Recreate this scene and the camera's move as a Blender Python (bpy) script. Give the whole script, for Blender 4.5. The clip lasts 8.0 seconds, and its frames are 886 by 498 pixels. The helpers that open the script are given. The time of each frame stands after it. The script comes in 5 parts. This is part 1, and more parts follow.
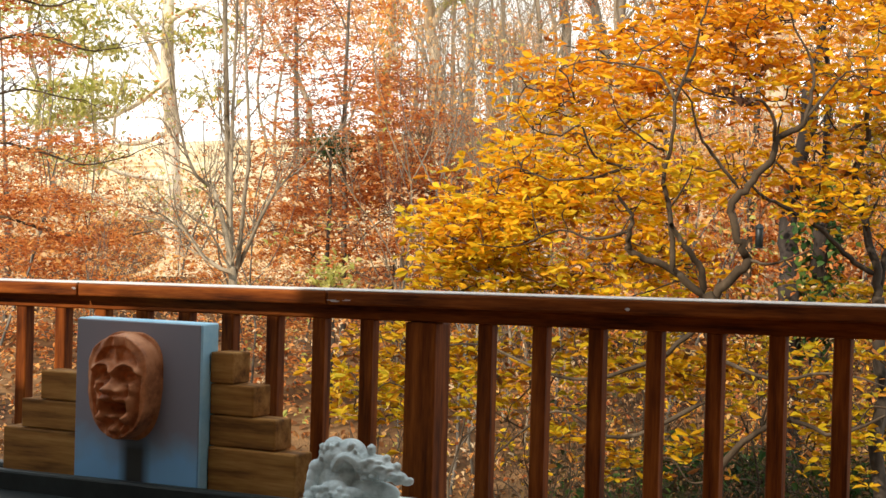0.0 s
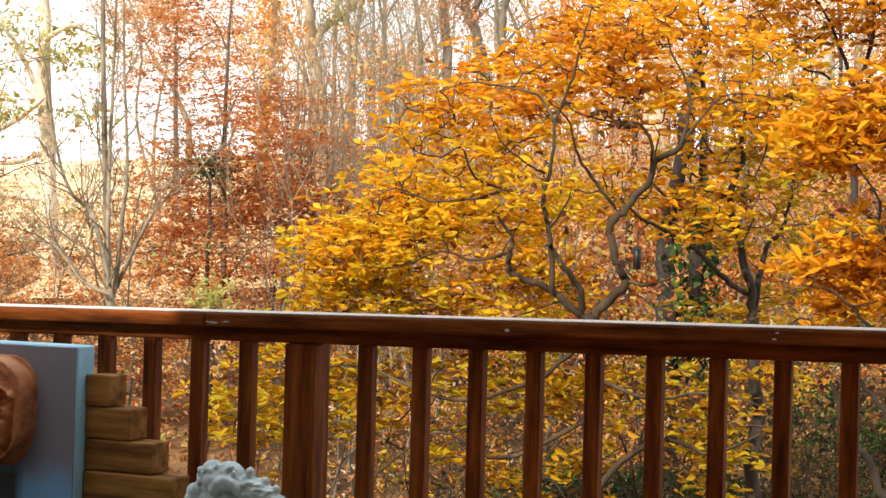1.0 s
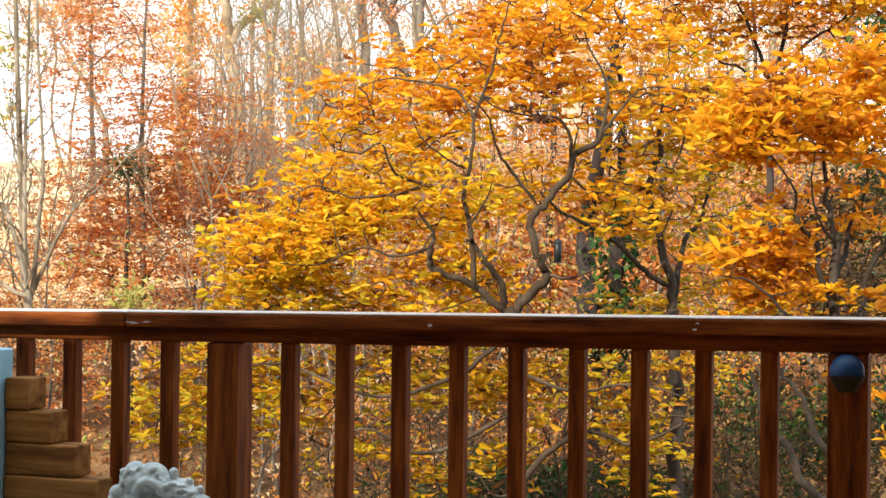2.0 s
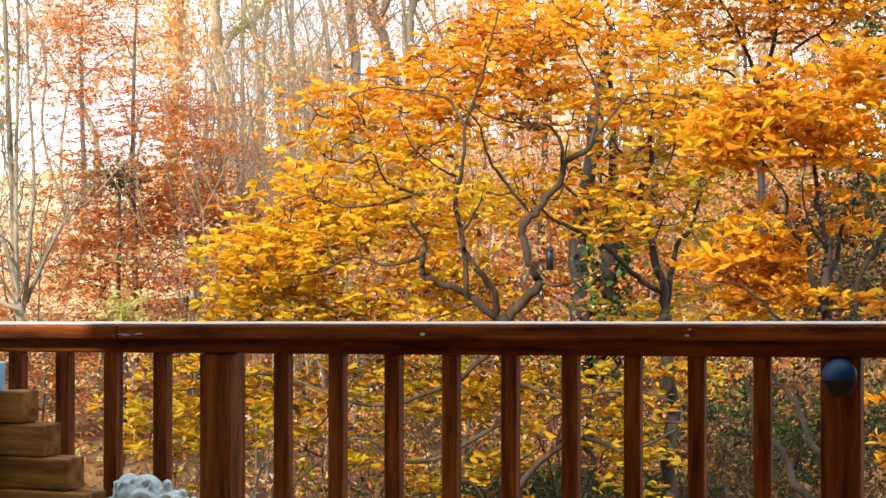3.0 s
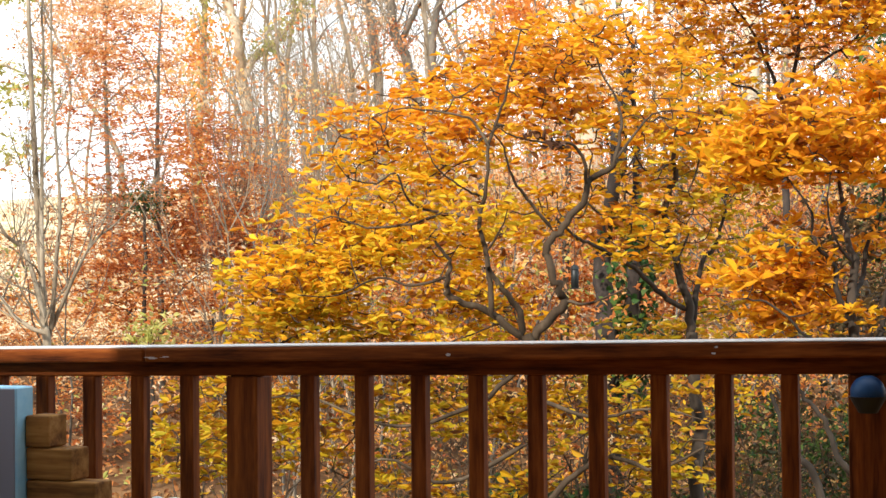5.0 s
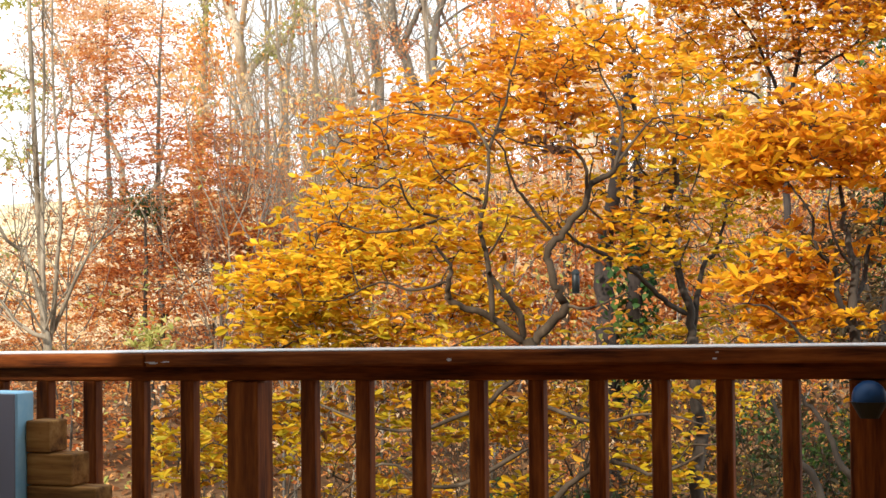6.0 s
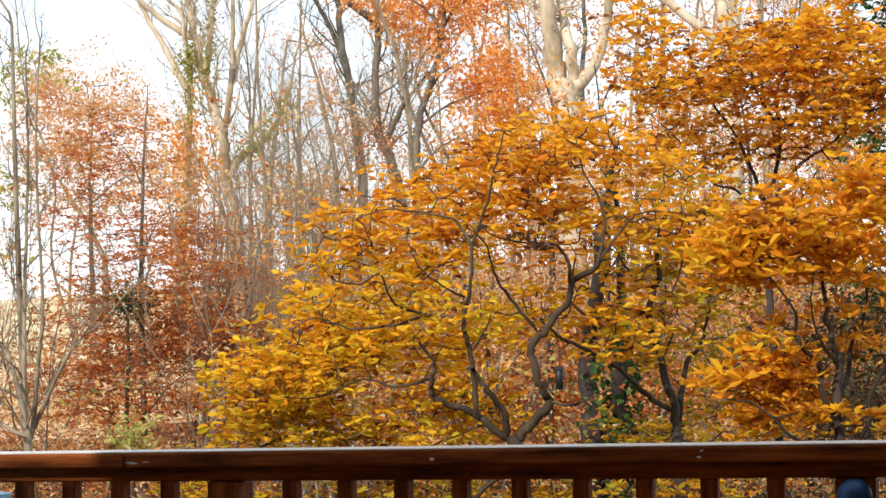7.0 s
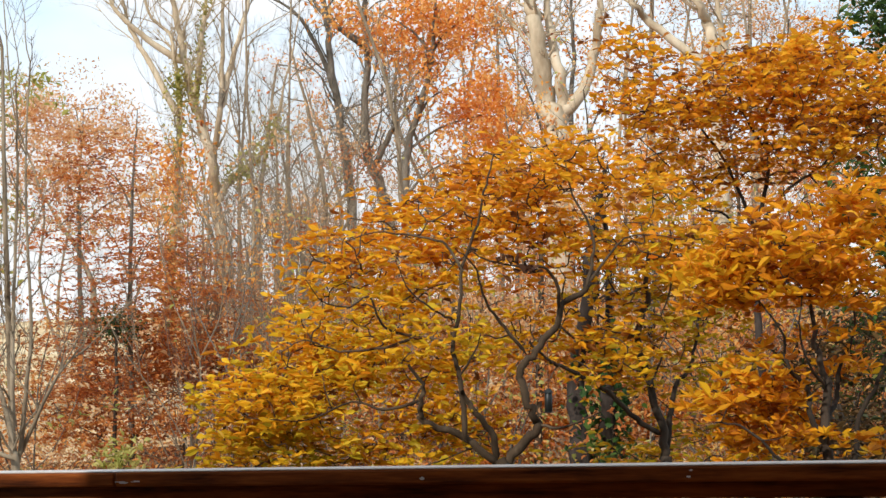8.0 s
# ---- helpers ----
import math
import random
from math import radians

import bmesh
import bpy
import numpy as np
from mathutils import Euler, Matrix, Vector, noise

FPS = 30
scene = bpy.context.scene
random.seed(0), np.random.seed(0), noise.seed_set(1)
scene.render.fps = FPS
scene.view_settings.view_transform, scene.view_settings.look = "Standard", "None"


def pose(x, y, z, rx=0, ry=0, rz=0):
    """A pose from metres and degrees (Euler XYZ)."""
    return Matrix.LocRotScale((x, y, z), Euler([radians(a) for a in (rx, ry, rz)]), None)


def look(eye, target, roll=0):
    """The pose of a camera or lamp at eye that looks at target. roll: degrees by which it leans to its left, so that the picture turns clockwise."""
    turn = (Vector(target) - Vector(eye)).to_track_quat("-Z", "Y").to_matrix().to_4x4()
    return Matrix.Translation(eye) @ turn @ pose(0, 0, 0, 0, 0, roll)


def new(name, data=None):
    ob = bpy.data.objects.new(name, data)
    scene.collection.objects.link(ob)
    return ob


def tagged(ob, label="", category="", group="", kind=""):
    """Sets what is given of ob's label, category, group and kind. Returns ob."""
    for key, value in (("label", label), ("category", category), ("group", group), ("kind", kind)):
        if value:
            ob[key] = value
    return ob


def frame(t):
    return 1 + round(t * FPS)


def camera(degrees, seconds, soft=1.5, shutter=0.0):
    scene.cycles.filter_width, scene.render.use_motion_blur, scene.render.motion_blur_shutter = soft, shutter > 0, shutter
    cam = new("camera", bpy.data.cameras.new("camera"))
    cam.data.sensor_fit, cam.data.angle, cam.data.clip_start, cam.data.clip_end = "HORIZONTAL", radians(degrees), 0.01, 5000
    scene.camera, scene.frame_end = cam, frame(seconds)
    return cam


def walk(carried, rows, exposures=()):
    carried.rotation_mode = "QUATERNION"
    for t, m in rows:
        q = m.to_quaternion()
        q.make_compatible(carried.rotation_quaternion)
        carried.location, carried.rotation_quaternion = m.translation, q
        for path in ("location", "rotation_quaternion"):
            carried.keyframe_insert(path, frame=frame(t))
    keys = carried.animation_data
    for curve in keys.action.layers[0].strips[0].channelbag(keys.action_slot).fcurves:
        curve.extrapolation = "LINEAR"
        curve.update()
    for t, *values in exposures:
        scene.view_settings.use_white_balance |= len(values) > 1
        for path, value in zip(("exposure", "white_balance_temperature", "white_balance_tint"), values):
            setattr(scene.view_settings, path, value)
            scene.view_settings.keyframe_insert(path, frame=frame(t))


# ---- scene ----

EYE = 1.10                     # height of the eye over the deck
cam = camera(31.0, 8.0, soft=1.5)
ROWS = [
    (0.0, -0.0022, -0.004, -0.002, 89.422, -1.476, 6.545),
    (0.5, -0.0007, -0.0019, -0.0025, 90.169, -1.633, 3.985),
    (1.0, 0.0003, -0.0007, -0.0021, 90.292, -1.529, 2.287),
    (1.5, -0.0011, 0.0045, -0.0017, 90.209, -1.255, 0.067),
    (2.0, -0.0009, 0.0003, -0.0033, 90.203, -0.641, -0.538),
    (3.5, 0.0011, -0.0004, -0.0018, 90.643, 0.09, -0.781),
    (4.0, -0.0006, -0.005, -0.0023, 90.73, 0.213, -0.643),
    (4.5, -0.0, -0.0031, -0.0015, 91.07, 0.573, 0.011),
    (6.0, -0.0, 0.0011, 0.0004, 91.37, 0.572, 0.106),
    (6.5, 0.0031, 0.0067, 0.0055, 92.726, 0.583, -0.109),
    (7.0, 0.0032, 0.0072, 0.0076, 94.777, 0.754, -0.469),
    (7.5, 0.0006, 0.0028, 0.0078, 95.735, 0.661, -0.77),
    (8.0, -0.0021, -0.0072, -0.0046, 95.651, 0.642, -0.888),
]
EXPOSURES = [(0.0, -0.06, 7000, 10), (1.0, 0.01, 6850, 10), (2.0, 0.22, 6650, 10), (4.5, 0.18, 6400, 10), (6.0, 0.08, 6400, 10), (6.5, -0.06, 6400, 10), (7.0, -0.36, 6350, 10), (7.5, -0.62, 6350, 10), (8.0, -0.66, 6350, 10)]
walk(cam, [(t, pose(x, y, EYE + z, rx, ry, rz)) for t, x, y, z, rx, ry, rz in ROWS], EXPOSURES)

# ---- world and sun ----
SUN_TO = Vector((-0.50, -0.70, 0.52)).normalized()
world = bpy.data.worlds.new("sky")
scene.world = world
world.use_nodes = True
wn, wl = world.node_tree.nodes, world.node_tree.links
sky = wn.new("ShaderNodeTexSky")
sky.sky_type, sky.sun_disc = "NISHITA", False
sky.sun_elevation = math.asin(SUN_TO.z)
sky.sun_rotation = math.atan2(SUN_TO.x, SUN_TO.y)
sky.air_density, sky.dust_density, sky.ozone_density = 1.0, 2.0, 1.0
cloud = wn.new("ShaderNodeTexNoise")
cloud.inputs["Scale"].default_value, cloud.inputs["Detail"].default_value = 2.6, 6.0
cramp = wn.new("ShaderNodeValToRGB")
cramp.color_ramp.elements[0].position, cramp.color_ramp.elements[1].position = 0.40, 0.60
cramp.color_ramp.elements[0].color, cramp.color_ramp.elements[1].color = (0.52, 0.80, 1.0, 1.0), (1.0, 1.0, 1.0, 1.0)
veil = wn.new("ShaderNodeVectorMath")
veil.operation = "SCALE"
veil.inputs["Scale"].default_value = 18.0
wcoord = wn.new("ShaderNodeTexCoord")
wmap = wn.new("ShaderNodeMapping")
wmap.inputs["Scale"].default_value = (1.0, 1.0, 2.4)
cmix = wn.new("ShaderNodeMix")
cmix.data_type = "RGBA"
cmix.inputs["Factor"].default_value = 0.72
wl.new(wcoord.outputs["Generated"], wmap.inputs["Vector"])
wl.new(wmap.outputs["Vector"], cloud.inputs["Vector"])
wl.new(cloud.outputs["Fac"], cramp.inputs["Fac"])
hsep, haze, hmix = wn.new("ShaderNodeSeparateXYZ"), wn.new("ShaderNodeMapRange"), wn.new("ShaderNodeMix")
haze.inputs["From Min"].default_value, haze.inputs["From Max"].default_value = 0.13, 0.27
haze.inputs["To Min"].default_value, haze.inputs["To Max"].default_value = 1.0, 0.0
hmix.data_type = "RGBA"
hmix.inputs["B"].default_value = (1.0, 1.0, 1.0, 1.0)
wl.new(wcoord.outputs["Generated"], hsep.inputs[0])
wl.new(hsep.outputs["Z"], haze.inputs["Value"])
wl.new(haze.outputs["Result"], hmix.inputs["Factor"])
wl.new(cramp.outputs["Color"], hmix.inputs["A"])
wl.new(hmix.outputs["Result"], veil.inputs[0])
wl.new(sky.outputs["Color"], cmix.inputs["A"])
wl.new(veil.outputs["Vector"], cmix.inputs["B"])
wl.new(cmix.outputs["Result"], wn["Background"].inputs["Color"])
wn["Background"].inputs["Strength"].default_value = 0.13
sun = new("sun", bpy.data.lights.new("sun", "SUN"))
sun.data.energy, sun.data.angle, sun.data.color = 4.7, radians(0.6), (1.0, 0.93, 0.82)
sun.matrix_world = look(SUN_TO * 60, (0, 0, 0))


# ---- materials ----
def material(name, rough=0.7, metal=0.0, spec=0.4):
    mat = bpy.data.materials.new(name)
    mat.use_nodes = True
    n, l = mat.node_tree.nodes, mat.node_tree.links
    b = n["Principled BSDF"]
    b.inputs["Roughness"].default_value, b.inputs["Metallic"].default_value = rough, metal
    b.inputs["Specular IOR Level"].default_value = spec
    return mat, n, l, b


def ramp_of(n, stops):
    r = n.new("ShaderNodeValToRGB")
    els = r.color_ramp.elements
    while len(els) < len(stops):
        els.new(0.5)
    for e, (p, c) in zip(els, stops):
        e.position, e.color = p, (*c, 1.0)
    return r


def surface(name, stops, scale=(1, 1, 1), noise_scale=8.0, detail=8.0, rough=0.7, bump=0.3, dist=0.01, spec=0.4, fine=60.0, spots=None):
    """A noisy material in object space: stops colour it, a finer noise roughens it."""
    mat, n, l, b = material(name, rough, 0.0, spec)
    tc, mp = n.new("ShaderNodeTexCoord"), n.new("ShaderNodeMapping")
    mp.inputs["Scale"].default_value = scale
    info = n.new("ShaderNodeObjectInfo")
    sh = n.new("ShaderNodeVectorMath")
    sh.operation = "SCALE"
    comb = n.new("ShaderNodeCombineXYZ")
    for k in "XYZ":
        l.new(info.outputs["Random"], comb.inputs[k])
    l.new(comb.outputs[0], sh.inputs[0])
    sh.inputs["Scale"].default_value = 37.0
    l.new(sh.outputs[0], mp.inputs["Location"])
    l.new(tc.outputs["Object"], mp.inputs["Vector"])
    a, c = n.new("ShaderNodeTexNoise"), n.new("ShaderNodeTexNoise")
    a.inputs["Scale"].default_value, a.inputs["Detail"].default_value = noise_scale, detail
    c.inputs["Scale"].default_value, c.inputs["Detail"].default_value = fine, 4.0
    for t in (a, c):
        l.new(mp.outputs["Vector"], t.inputs["Vector"])
    mixf = n.new("ShaderNodeMath")
    mixf.operation = "MULTIPLY_ADD"
    mixf.inputs[1].default_value = 0.35
    l.new(c.outputs["Fac"], mixf.inputs[0])
    sub = n.new("ShaderNodeMath")
    sub.operation = "MULTIPLY_ADD"
    sub.inputs[1].default_value, sub.inputs[2].default_value = 1.0, -0.175
    l.new(a.outputs["Fac"], sub.inputs[0])
    l.new(sub.outputs[0], mixf.inputs[2])
    r = ramp_of(n, stops)
    l.new(mixf.outputs[0], r.inputs["Fac"])
    col = r.outputs["Color"]
    if spots:
        v = n.new("ShaderNodeTexNoise")
        v.inputs["Scale"].default_value, v.inputs["Detail"].default_value = spots[0], 5.0
        l.new(tc.outputs["Object"], v.inputs["Vector"])
        vr = ramp_of(n, [(spots[1], (0, 0, 0)), (spots[1] + 0.08, (1, 1, 1))])
        l.new(v.outputs["Fac"], vr.inputs["Fac"])
        m = n.new("ShaderNodeMix")
        m.data_type = "RGBA"
        m.inputs["B"].default_value = (*spots[2], 1)
        l.new(vr.outputs["Color"], m.inputs["Factor"])
        l.new(col, m.inputs["A"])
        col = m.outputs["Result"]
    l.new(col, b.inputs["Base Color"])
    bp = n.new("ShaderNodeBump")
    bp.inputs["Strength"].default_value, bp.inputs["Distance"].default_value = bump, dist
    l.new(mixf.outputs[0], bp.inputs["Height"])
    l.new(bp.outputs["Normal"], b.inputs["Normal"])
    return mat


def leaf_material(name, stops, trans=0.45, rough=0.42, patch=1.7):
    """Leaves: a colour for each leaf, drifting from bough to bough, half of the light let through."""
    mat, n, l, b = material(name, rough, 0.0, 0.10)
    g, tc, nz = n.new("ShaderNodeNewGeometry"), n.new("ShaderNodeTexCoord"), n.new("ShaderNodeTexNoise")
    nz.inputs["Scale"].default_value, nz.inputs["Detail"].default_value = patch, 3.0
    l.new(tc.outputs["Object"], nz.inputs["Vector"])
    m1 = n.new("ShaderNodeMath")
    m1.operation = "MULTIPLY_ADD"
    m1.inputs[1].default_value, m1.inputs[2].default_value = 1.7, -0.86
    l.new(nz.outputs["Fac"], m1.inputs[0])
    m2 = n.new("ShaderNodeMath")
    m2.operation = "MULTIPLY_ADD"
    m2.inputs[1].default_value = 0.95
    l.new(g.outputs["Random Per Island"], m2.inputs[0])
    l.new(m1.outputs[0], m2.inputs[2])
    r = ramp_of(n, stops)
    l.new(m2.outputs[0], r.inputs["Fac"])
    l.new(r.outputs["Color"], b.inputs["Base Color"])
    t = n.new("ShaderNodeBsdfTranslucent")
    l.new(r.outputs["Color"], t.inputs["Color"])
    mx = n.new("ShaderNodeMixShader")
    mx.inputs[0].default_value = trans
    l.new(b.outputs[0], mx.inputs[1])
    l.new(t.outputs[0], mx.inputs[2])
    l.new(mx.outputs[0], n["Material Output"].inputs["Surface"])
    return mat


STAIN = surface("stained_wood", [(0.30, (0.058, 0.013, 0.003)), (0.52, (0.20, 0.048, 0.008)), (0.75, (0.34, 0.095, 0.016))], (1.2, 14, 14), 3.0, 6.0, 0.6, 0.25, 0.004, 0.10, 18.0)
STAIN_UP = surface("stained_upright_wood", [(0.30, (0.058, 0.013, 0.003)), (0.52, (0.20, 0.048, 0.008)), (0.75, (0.34, 0.095, 0.016))], (14, 14, 1.2), 3.0, 6.0, 0.6, 0.25, 0.004, 0.10, 18.0)
# Pale tone for the bright sky line on the cap rail, and for scuffs.
SHEEN_SCUFF = surface("sheen_and_scuff_wood", [(0.30, (0.42, 0.36, 0.33)), (0.5, (0.66, 0.60, 0.56)), (0.75, (0.78, 0.74, 0.70))], (1.2, 14, 14), 3.0, 6.0, 0.30, 0.2, 0.002, 0.5, 18.0)
BARK_BROWN = surface("brown_bark", [(0.3, (0.030, 0.019, 0.011)), (0.55, (0.080, 0.054, 0.033)), (0.8, (0.17, 0.125, 0.080))], (1, 1, 0.35), 6.0, 8.0, 0.9, 0.6, 0.02, 0.2, 30.0)
TIMBER = surface("weathered_timber", [(0.28, (0.142, 0.054, 0.013)), (0.52, (0.361, 0.156, 0.038)), (0.78, (0.532, 0.264, 0.077))], (1.0, 10, 10), 3.0, 6.0, 0.75, 0.35, 0.004, 0.2, 16.0, (9.0, 0.66, (0.076, 0.032, 0.010)))
BARK_GREY = surface("grey_bark", [(0.3, (0.07, 0.058, 0.045)), (0.55, (0.17, 0.145, 0.115)), (0.8, (0.30, 0.27, 0.22))], (1, 1, 0.35), 6.0, 8.0, 0.9, 0.6, 0.02, 0.2, 30.0)
# Grey-brown bark darkened in its colour for trunks that stand in shade.
BARK_SHADE = surface("shaded_grey_brown_bark", [(0.3, (0.020, 0.014, 0.011)), (0.55, (0.042, 0.031, 0.025)), (0.8, (0.085, 0.066, 0.055))], (1, 1, 0.35), 6.0, 8.0, 0.9, 0.6, 0.02, 0.2, 30.0)
BARK_DARK = surface("dark_bark", [(0.3, (0.022, 0.017, 0.013)), (0.55, (0.06, 0.045, 0.033)), (0.8, (0.13, 0.10, 0.075))], (1, 1, 0.35), 6.0, 8.0, 0.9, 0.6, 0.02, 0.2, 30.0)
TAN_BARK = surface("tan_bark", [(0.3, (0.16, 0.12, 0.08)), (0.55, (0.32, 0.25, 0.17)), (0.8, (0.48, 0.39, 0.28))], (1, 1, 0.35), 6.0, 8.0, 0.9, 0.6, 0.02, 0.2, 30.0)
BARK_PALE = surface("pale_bark", [(0.3, (0.33, 0.25, 0.16)), (0.55, (0.58, 0.47, 0.33)), (0.8, (0.74, 0.64, 0.49))], (1, 1, 0.3), 2.2, 8.0, 0.9, 0.5, 0.02, 0.2, 14.0, (1.3, 0.62, (0.20, 0.165, 0.125)))
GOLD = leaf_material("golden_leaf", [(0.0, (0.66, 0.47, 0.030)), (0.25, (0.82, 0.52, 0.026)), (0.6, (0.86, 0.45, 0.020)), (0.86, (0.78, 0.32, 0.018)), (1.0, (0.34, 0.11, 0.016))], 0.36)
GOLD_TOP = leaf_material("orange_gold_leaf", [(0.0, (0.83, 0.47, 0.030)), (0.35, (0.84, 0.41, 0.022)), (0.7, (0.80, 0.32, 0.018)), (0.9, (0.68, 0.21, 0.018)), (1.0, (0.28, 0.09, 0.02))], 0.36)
# Yellower low leaves, also darkened to stand for the shade low down.
GOLD_LOW_SHADED = leaf_material("shaded_yellow_leaf", [(0.0, (0.40, 0.31, 0.018)), (0.3, (0.56, 0.36, 0.016)), (0.65, (0.58, 0.29, 0.014)), (0.88, (0.45, 0.17, 0.012)), (1.0, (0.17, 0.055, 0.010))], 0.36)
AMBER = leaf_material("amber_leaf", [(0.0, (0.78, 0.46, 0.022)), (0.4, (0.82, 0.37, 0.017)), (0.75, (0.73, 0.26, 0.016)), (1.0, (0.32, 0.10, 0.018))], 0.36)
DEAD = leaf_material("dead_leaf", [(0.0, (0.16, 0.07, 0.03)), (0.5, (0.08, 0.032, 0.016)), (1.0, (0.035, 0.016, 0.010))], 0.15)
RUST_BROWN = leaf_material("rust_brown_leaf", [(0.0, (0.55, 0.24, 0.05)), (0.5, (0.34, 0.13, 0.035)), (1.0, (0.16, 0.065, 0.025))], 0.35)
RUST = leaf_material("rust_leaf", [(0.0, (0.78, 0.38, 0.12)), (0.3, (0.74, 0.29, 0.08)), (0.65, (0.57, 0.175, 0.050)), (1.0, (0.26, 0.06, 0.022))], 0.42)
RED = leaf_material("red_orange_leaf", [(0.0, (0.78, 0.34, 0.05)), (0.4, (0.70, 0.22, 0.03)), (1.0, (0.38, 0.09, 0.02))], 0.4)
ORANGE = leaf_material("orange_leaf", [(0.0, (0.95, 0.64, 0.26)), (0.4, (0.94, 0.48, 0.12)), (1.0, (0.74, 0.24, 0.04))], 0.5)
PEACH = leaf_material("pale_orange_leaf", [(0.0, (0.88, 0.70, 0.46)), (0.5, (0.84, 0.52, 0.26)), (1.0, (0.62, 0.29, 0.12))], 0.5)
NEEDLE = leaf_material("pine_needle", [(0.0, (0.40, 0.41, 0.10)), (0.5, (0.58, 0.54, 0.16)), (1.0, (0.74, 0.66, 0.28))], 0.5)
GREEN = leaf_material("evergreen_leaf", [(0.0, (0.02, 0.05, 0.015)), (0.5, (0.04, 0.085, 0.02)), (1.0, (0.10, 0.15, 0.03))], 0.25)
# Near-black browns that stand for shade in the brush and gaps.
SHADE_BROWN = leaf_material("brown_leaf", [(0.0, (0.180, 0.111, 0.043)), (0.4, (0.108, 0.055, 0.024)), (0.75, (0.050, 0.038, 0.019)), (1.0, (0.045, 0.055, 0.019))], 0.25)
OLIVE = leaf_material("ivy_leaf", [(0.0, (0.24, 0.27, 0.06)), (0.5, (0.46, 0.43, 0.12)), (1.0, (0.68, 0.54, 0.22))], 0.4)
# Fallen leaves and near ground, both darkened in colour for tree shade.
LITTER = leaf_material("fallen_leaf", [(0.0, (0.46, 0.27, 0.11)), (0.5, (0.33, 0.14, 0.05)), (1.0, (0.14, 0.06, 0.028))], 0.2)
GROUND = surface("leaf_litter", [(0.30, (0.035, 0.018, 0.010)), (0.5, (0.12, 0.060, 0.026)), (0.72, (0.28, 0.15, 0.066))], (1, 1, 1), 0.6, 12.0, 0.95, 0.8, 0.05, 0.1, 7.0)
# The leafy slope again, pale to stand for sun on the far hill.
SUNLIT_HILL = surface("sunlit_litter", [(0.30, (0.40, 0.25, 0.12)), (0.5, (0.66, 0.49, 0.28)), (0.72, (0.80, 0.66, 0.44))], (1, 1, 1), 0.35, 12.0, 0.95, 0.6, 0.05, 0.1, 5.0)
STONE = surface("grey_stone", [(0.3, (0.44, 0.49, 0.48)), (0.55, (0.68, 0.73, 0.72)), (0.8, (0.82, 0.86, 0.85))], (1, 1, 1), 22.0, 8.0, 0.9, 0.8, 0.006, 0.2, 110.0)
CLAY = surface("terracotta", [(0.3, (0.26, 0.075, 0.03)), (0.52, (0.58, 0.21, 0.085)), (0.8, (0.74, 0.34, 0.17))], (1, 1, 1), 16.0, 8.0, 0.55, 0.4, 0.003, 0.35, 80.0)
LINER = surface("black_liner", [(0.3, (0.006, 0.008, 0.008)), (0.8, (0.02, 0.024, 0.022))], (1, 1, 1), 12.0, 5.0, 0.45, 0.3, 0.004, 0.4, 60.0)
BLUE = surface("blue_glaze", [(0.3, (0.006, 0.036, 0.11)), (0.8, (0.012, 0.075, 0.20))], (1, 1, 1), 9.0, 5.0, 0.5, 0.1, 0.001, 0.4, 60.0)
SIDING = surface("house_siding", [(0.3, (0.17, 0.14, 0.11)), (0.8, (0.27, 0.23, 0.19))], (1, 6, 6), 5.0, 6.0, 0.8, 0.2, 0.003, 0.3, 40.0)


# ---- mesh tools ----
def part(name, bm, mat, parent=None, label="", m=None, smooth=False):
    me = bpy.data.meshes.new(name)
    bm.normal_update()
    bm.to_mesh(me)
    bm.free()
    if smooth:
        me.polygons.foreach_set("use_smooth", [True] * len(me.polygons))
    me.materials.append(mat)
    ob = new(name, me)
    if parent:
        ob.parent = parent
    if m is not None:
        ob.matrix_basis = m
    if label:
        ob["label"] = label
    return ob


def raw(name, verts, faces, mat, parent=None, label="", smooth=True):
    """One mesh object from arrays; faces all have the same number of corners."""
    verts, faces = np.asarray(verts, np.float32), np.asarray(faces, np.int32)
    me = bpy.data.meshes.new(name)
    me.vertices.add(len(verts))
    me.vertices.foreach_set("co", verts.ravel())
    k = faces.shape[1]
    me.loops.add(faces.size)
    me.loops.foreach_set("vertex_index", faces.ravel())
    me.polygons.add(len(faces))
    me.polygons.foreach_set("loop_start", np.arange(0, faces.size, k, dtype=np.int32))
    me.polygons.foreach_set("use_smooth", np.full(len(faces), smooth))
    me.update(calc_edges=True)
    me.materials.append(mat)
    ob = new(name, me)
    if parent:
        ob.parent = parent
    if label:
        ob["label"] = label
    return ob


def empty(name, m=None):
    ob = new(name)
    ob.empty_display_size = 0.1
    if m is not None:
        ob.matrix_basis = m
    return ob


def add_box(bm, size, centre=(0, 0, 0), bevel=0.003, segments=1):
    made = bmesh.ops.create_cube(bm, size=1.0)["verts"]
    bmesh.ops.scale(bm, vec=size, verts=made)
    bmesh.ops.translate(bm, vec=centre, verts=made)
    if bevel:
        edges = list({e for v in made for e in v.link_edges})
        bmesh.ops.bevel(bm, geom=edges, offset=bevel, segments=segments, affect="EDGES", profile=0.5)


def box(size, centre=(0, 0, 0), bevel=0.003, segments=1):
    bm = bmesh.new()
    add_box(bm, size, centre, bevel, segments)
    return bm


def sight(bx, bz, y):
    """A point y metres ahead of the house, bx and bz its slopes to the side and up from eye height."""
    return np.array((bx * y, y, EYE + bz * y))


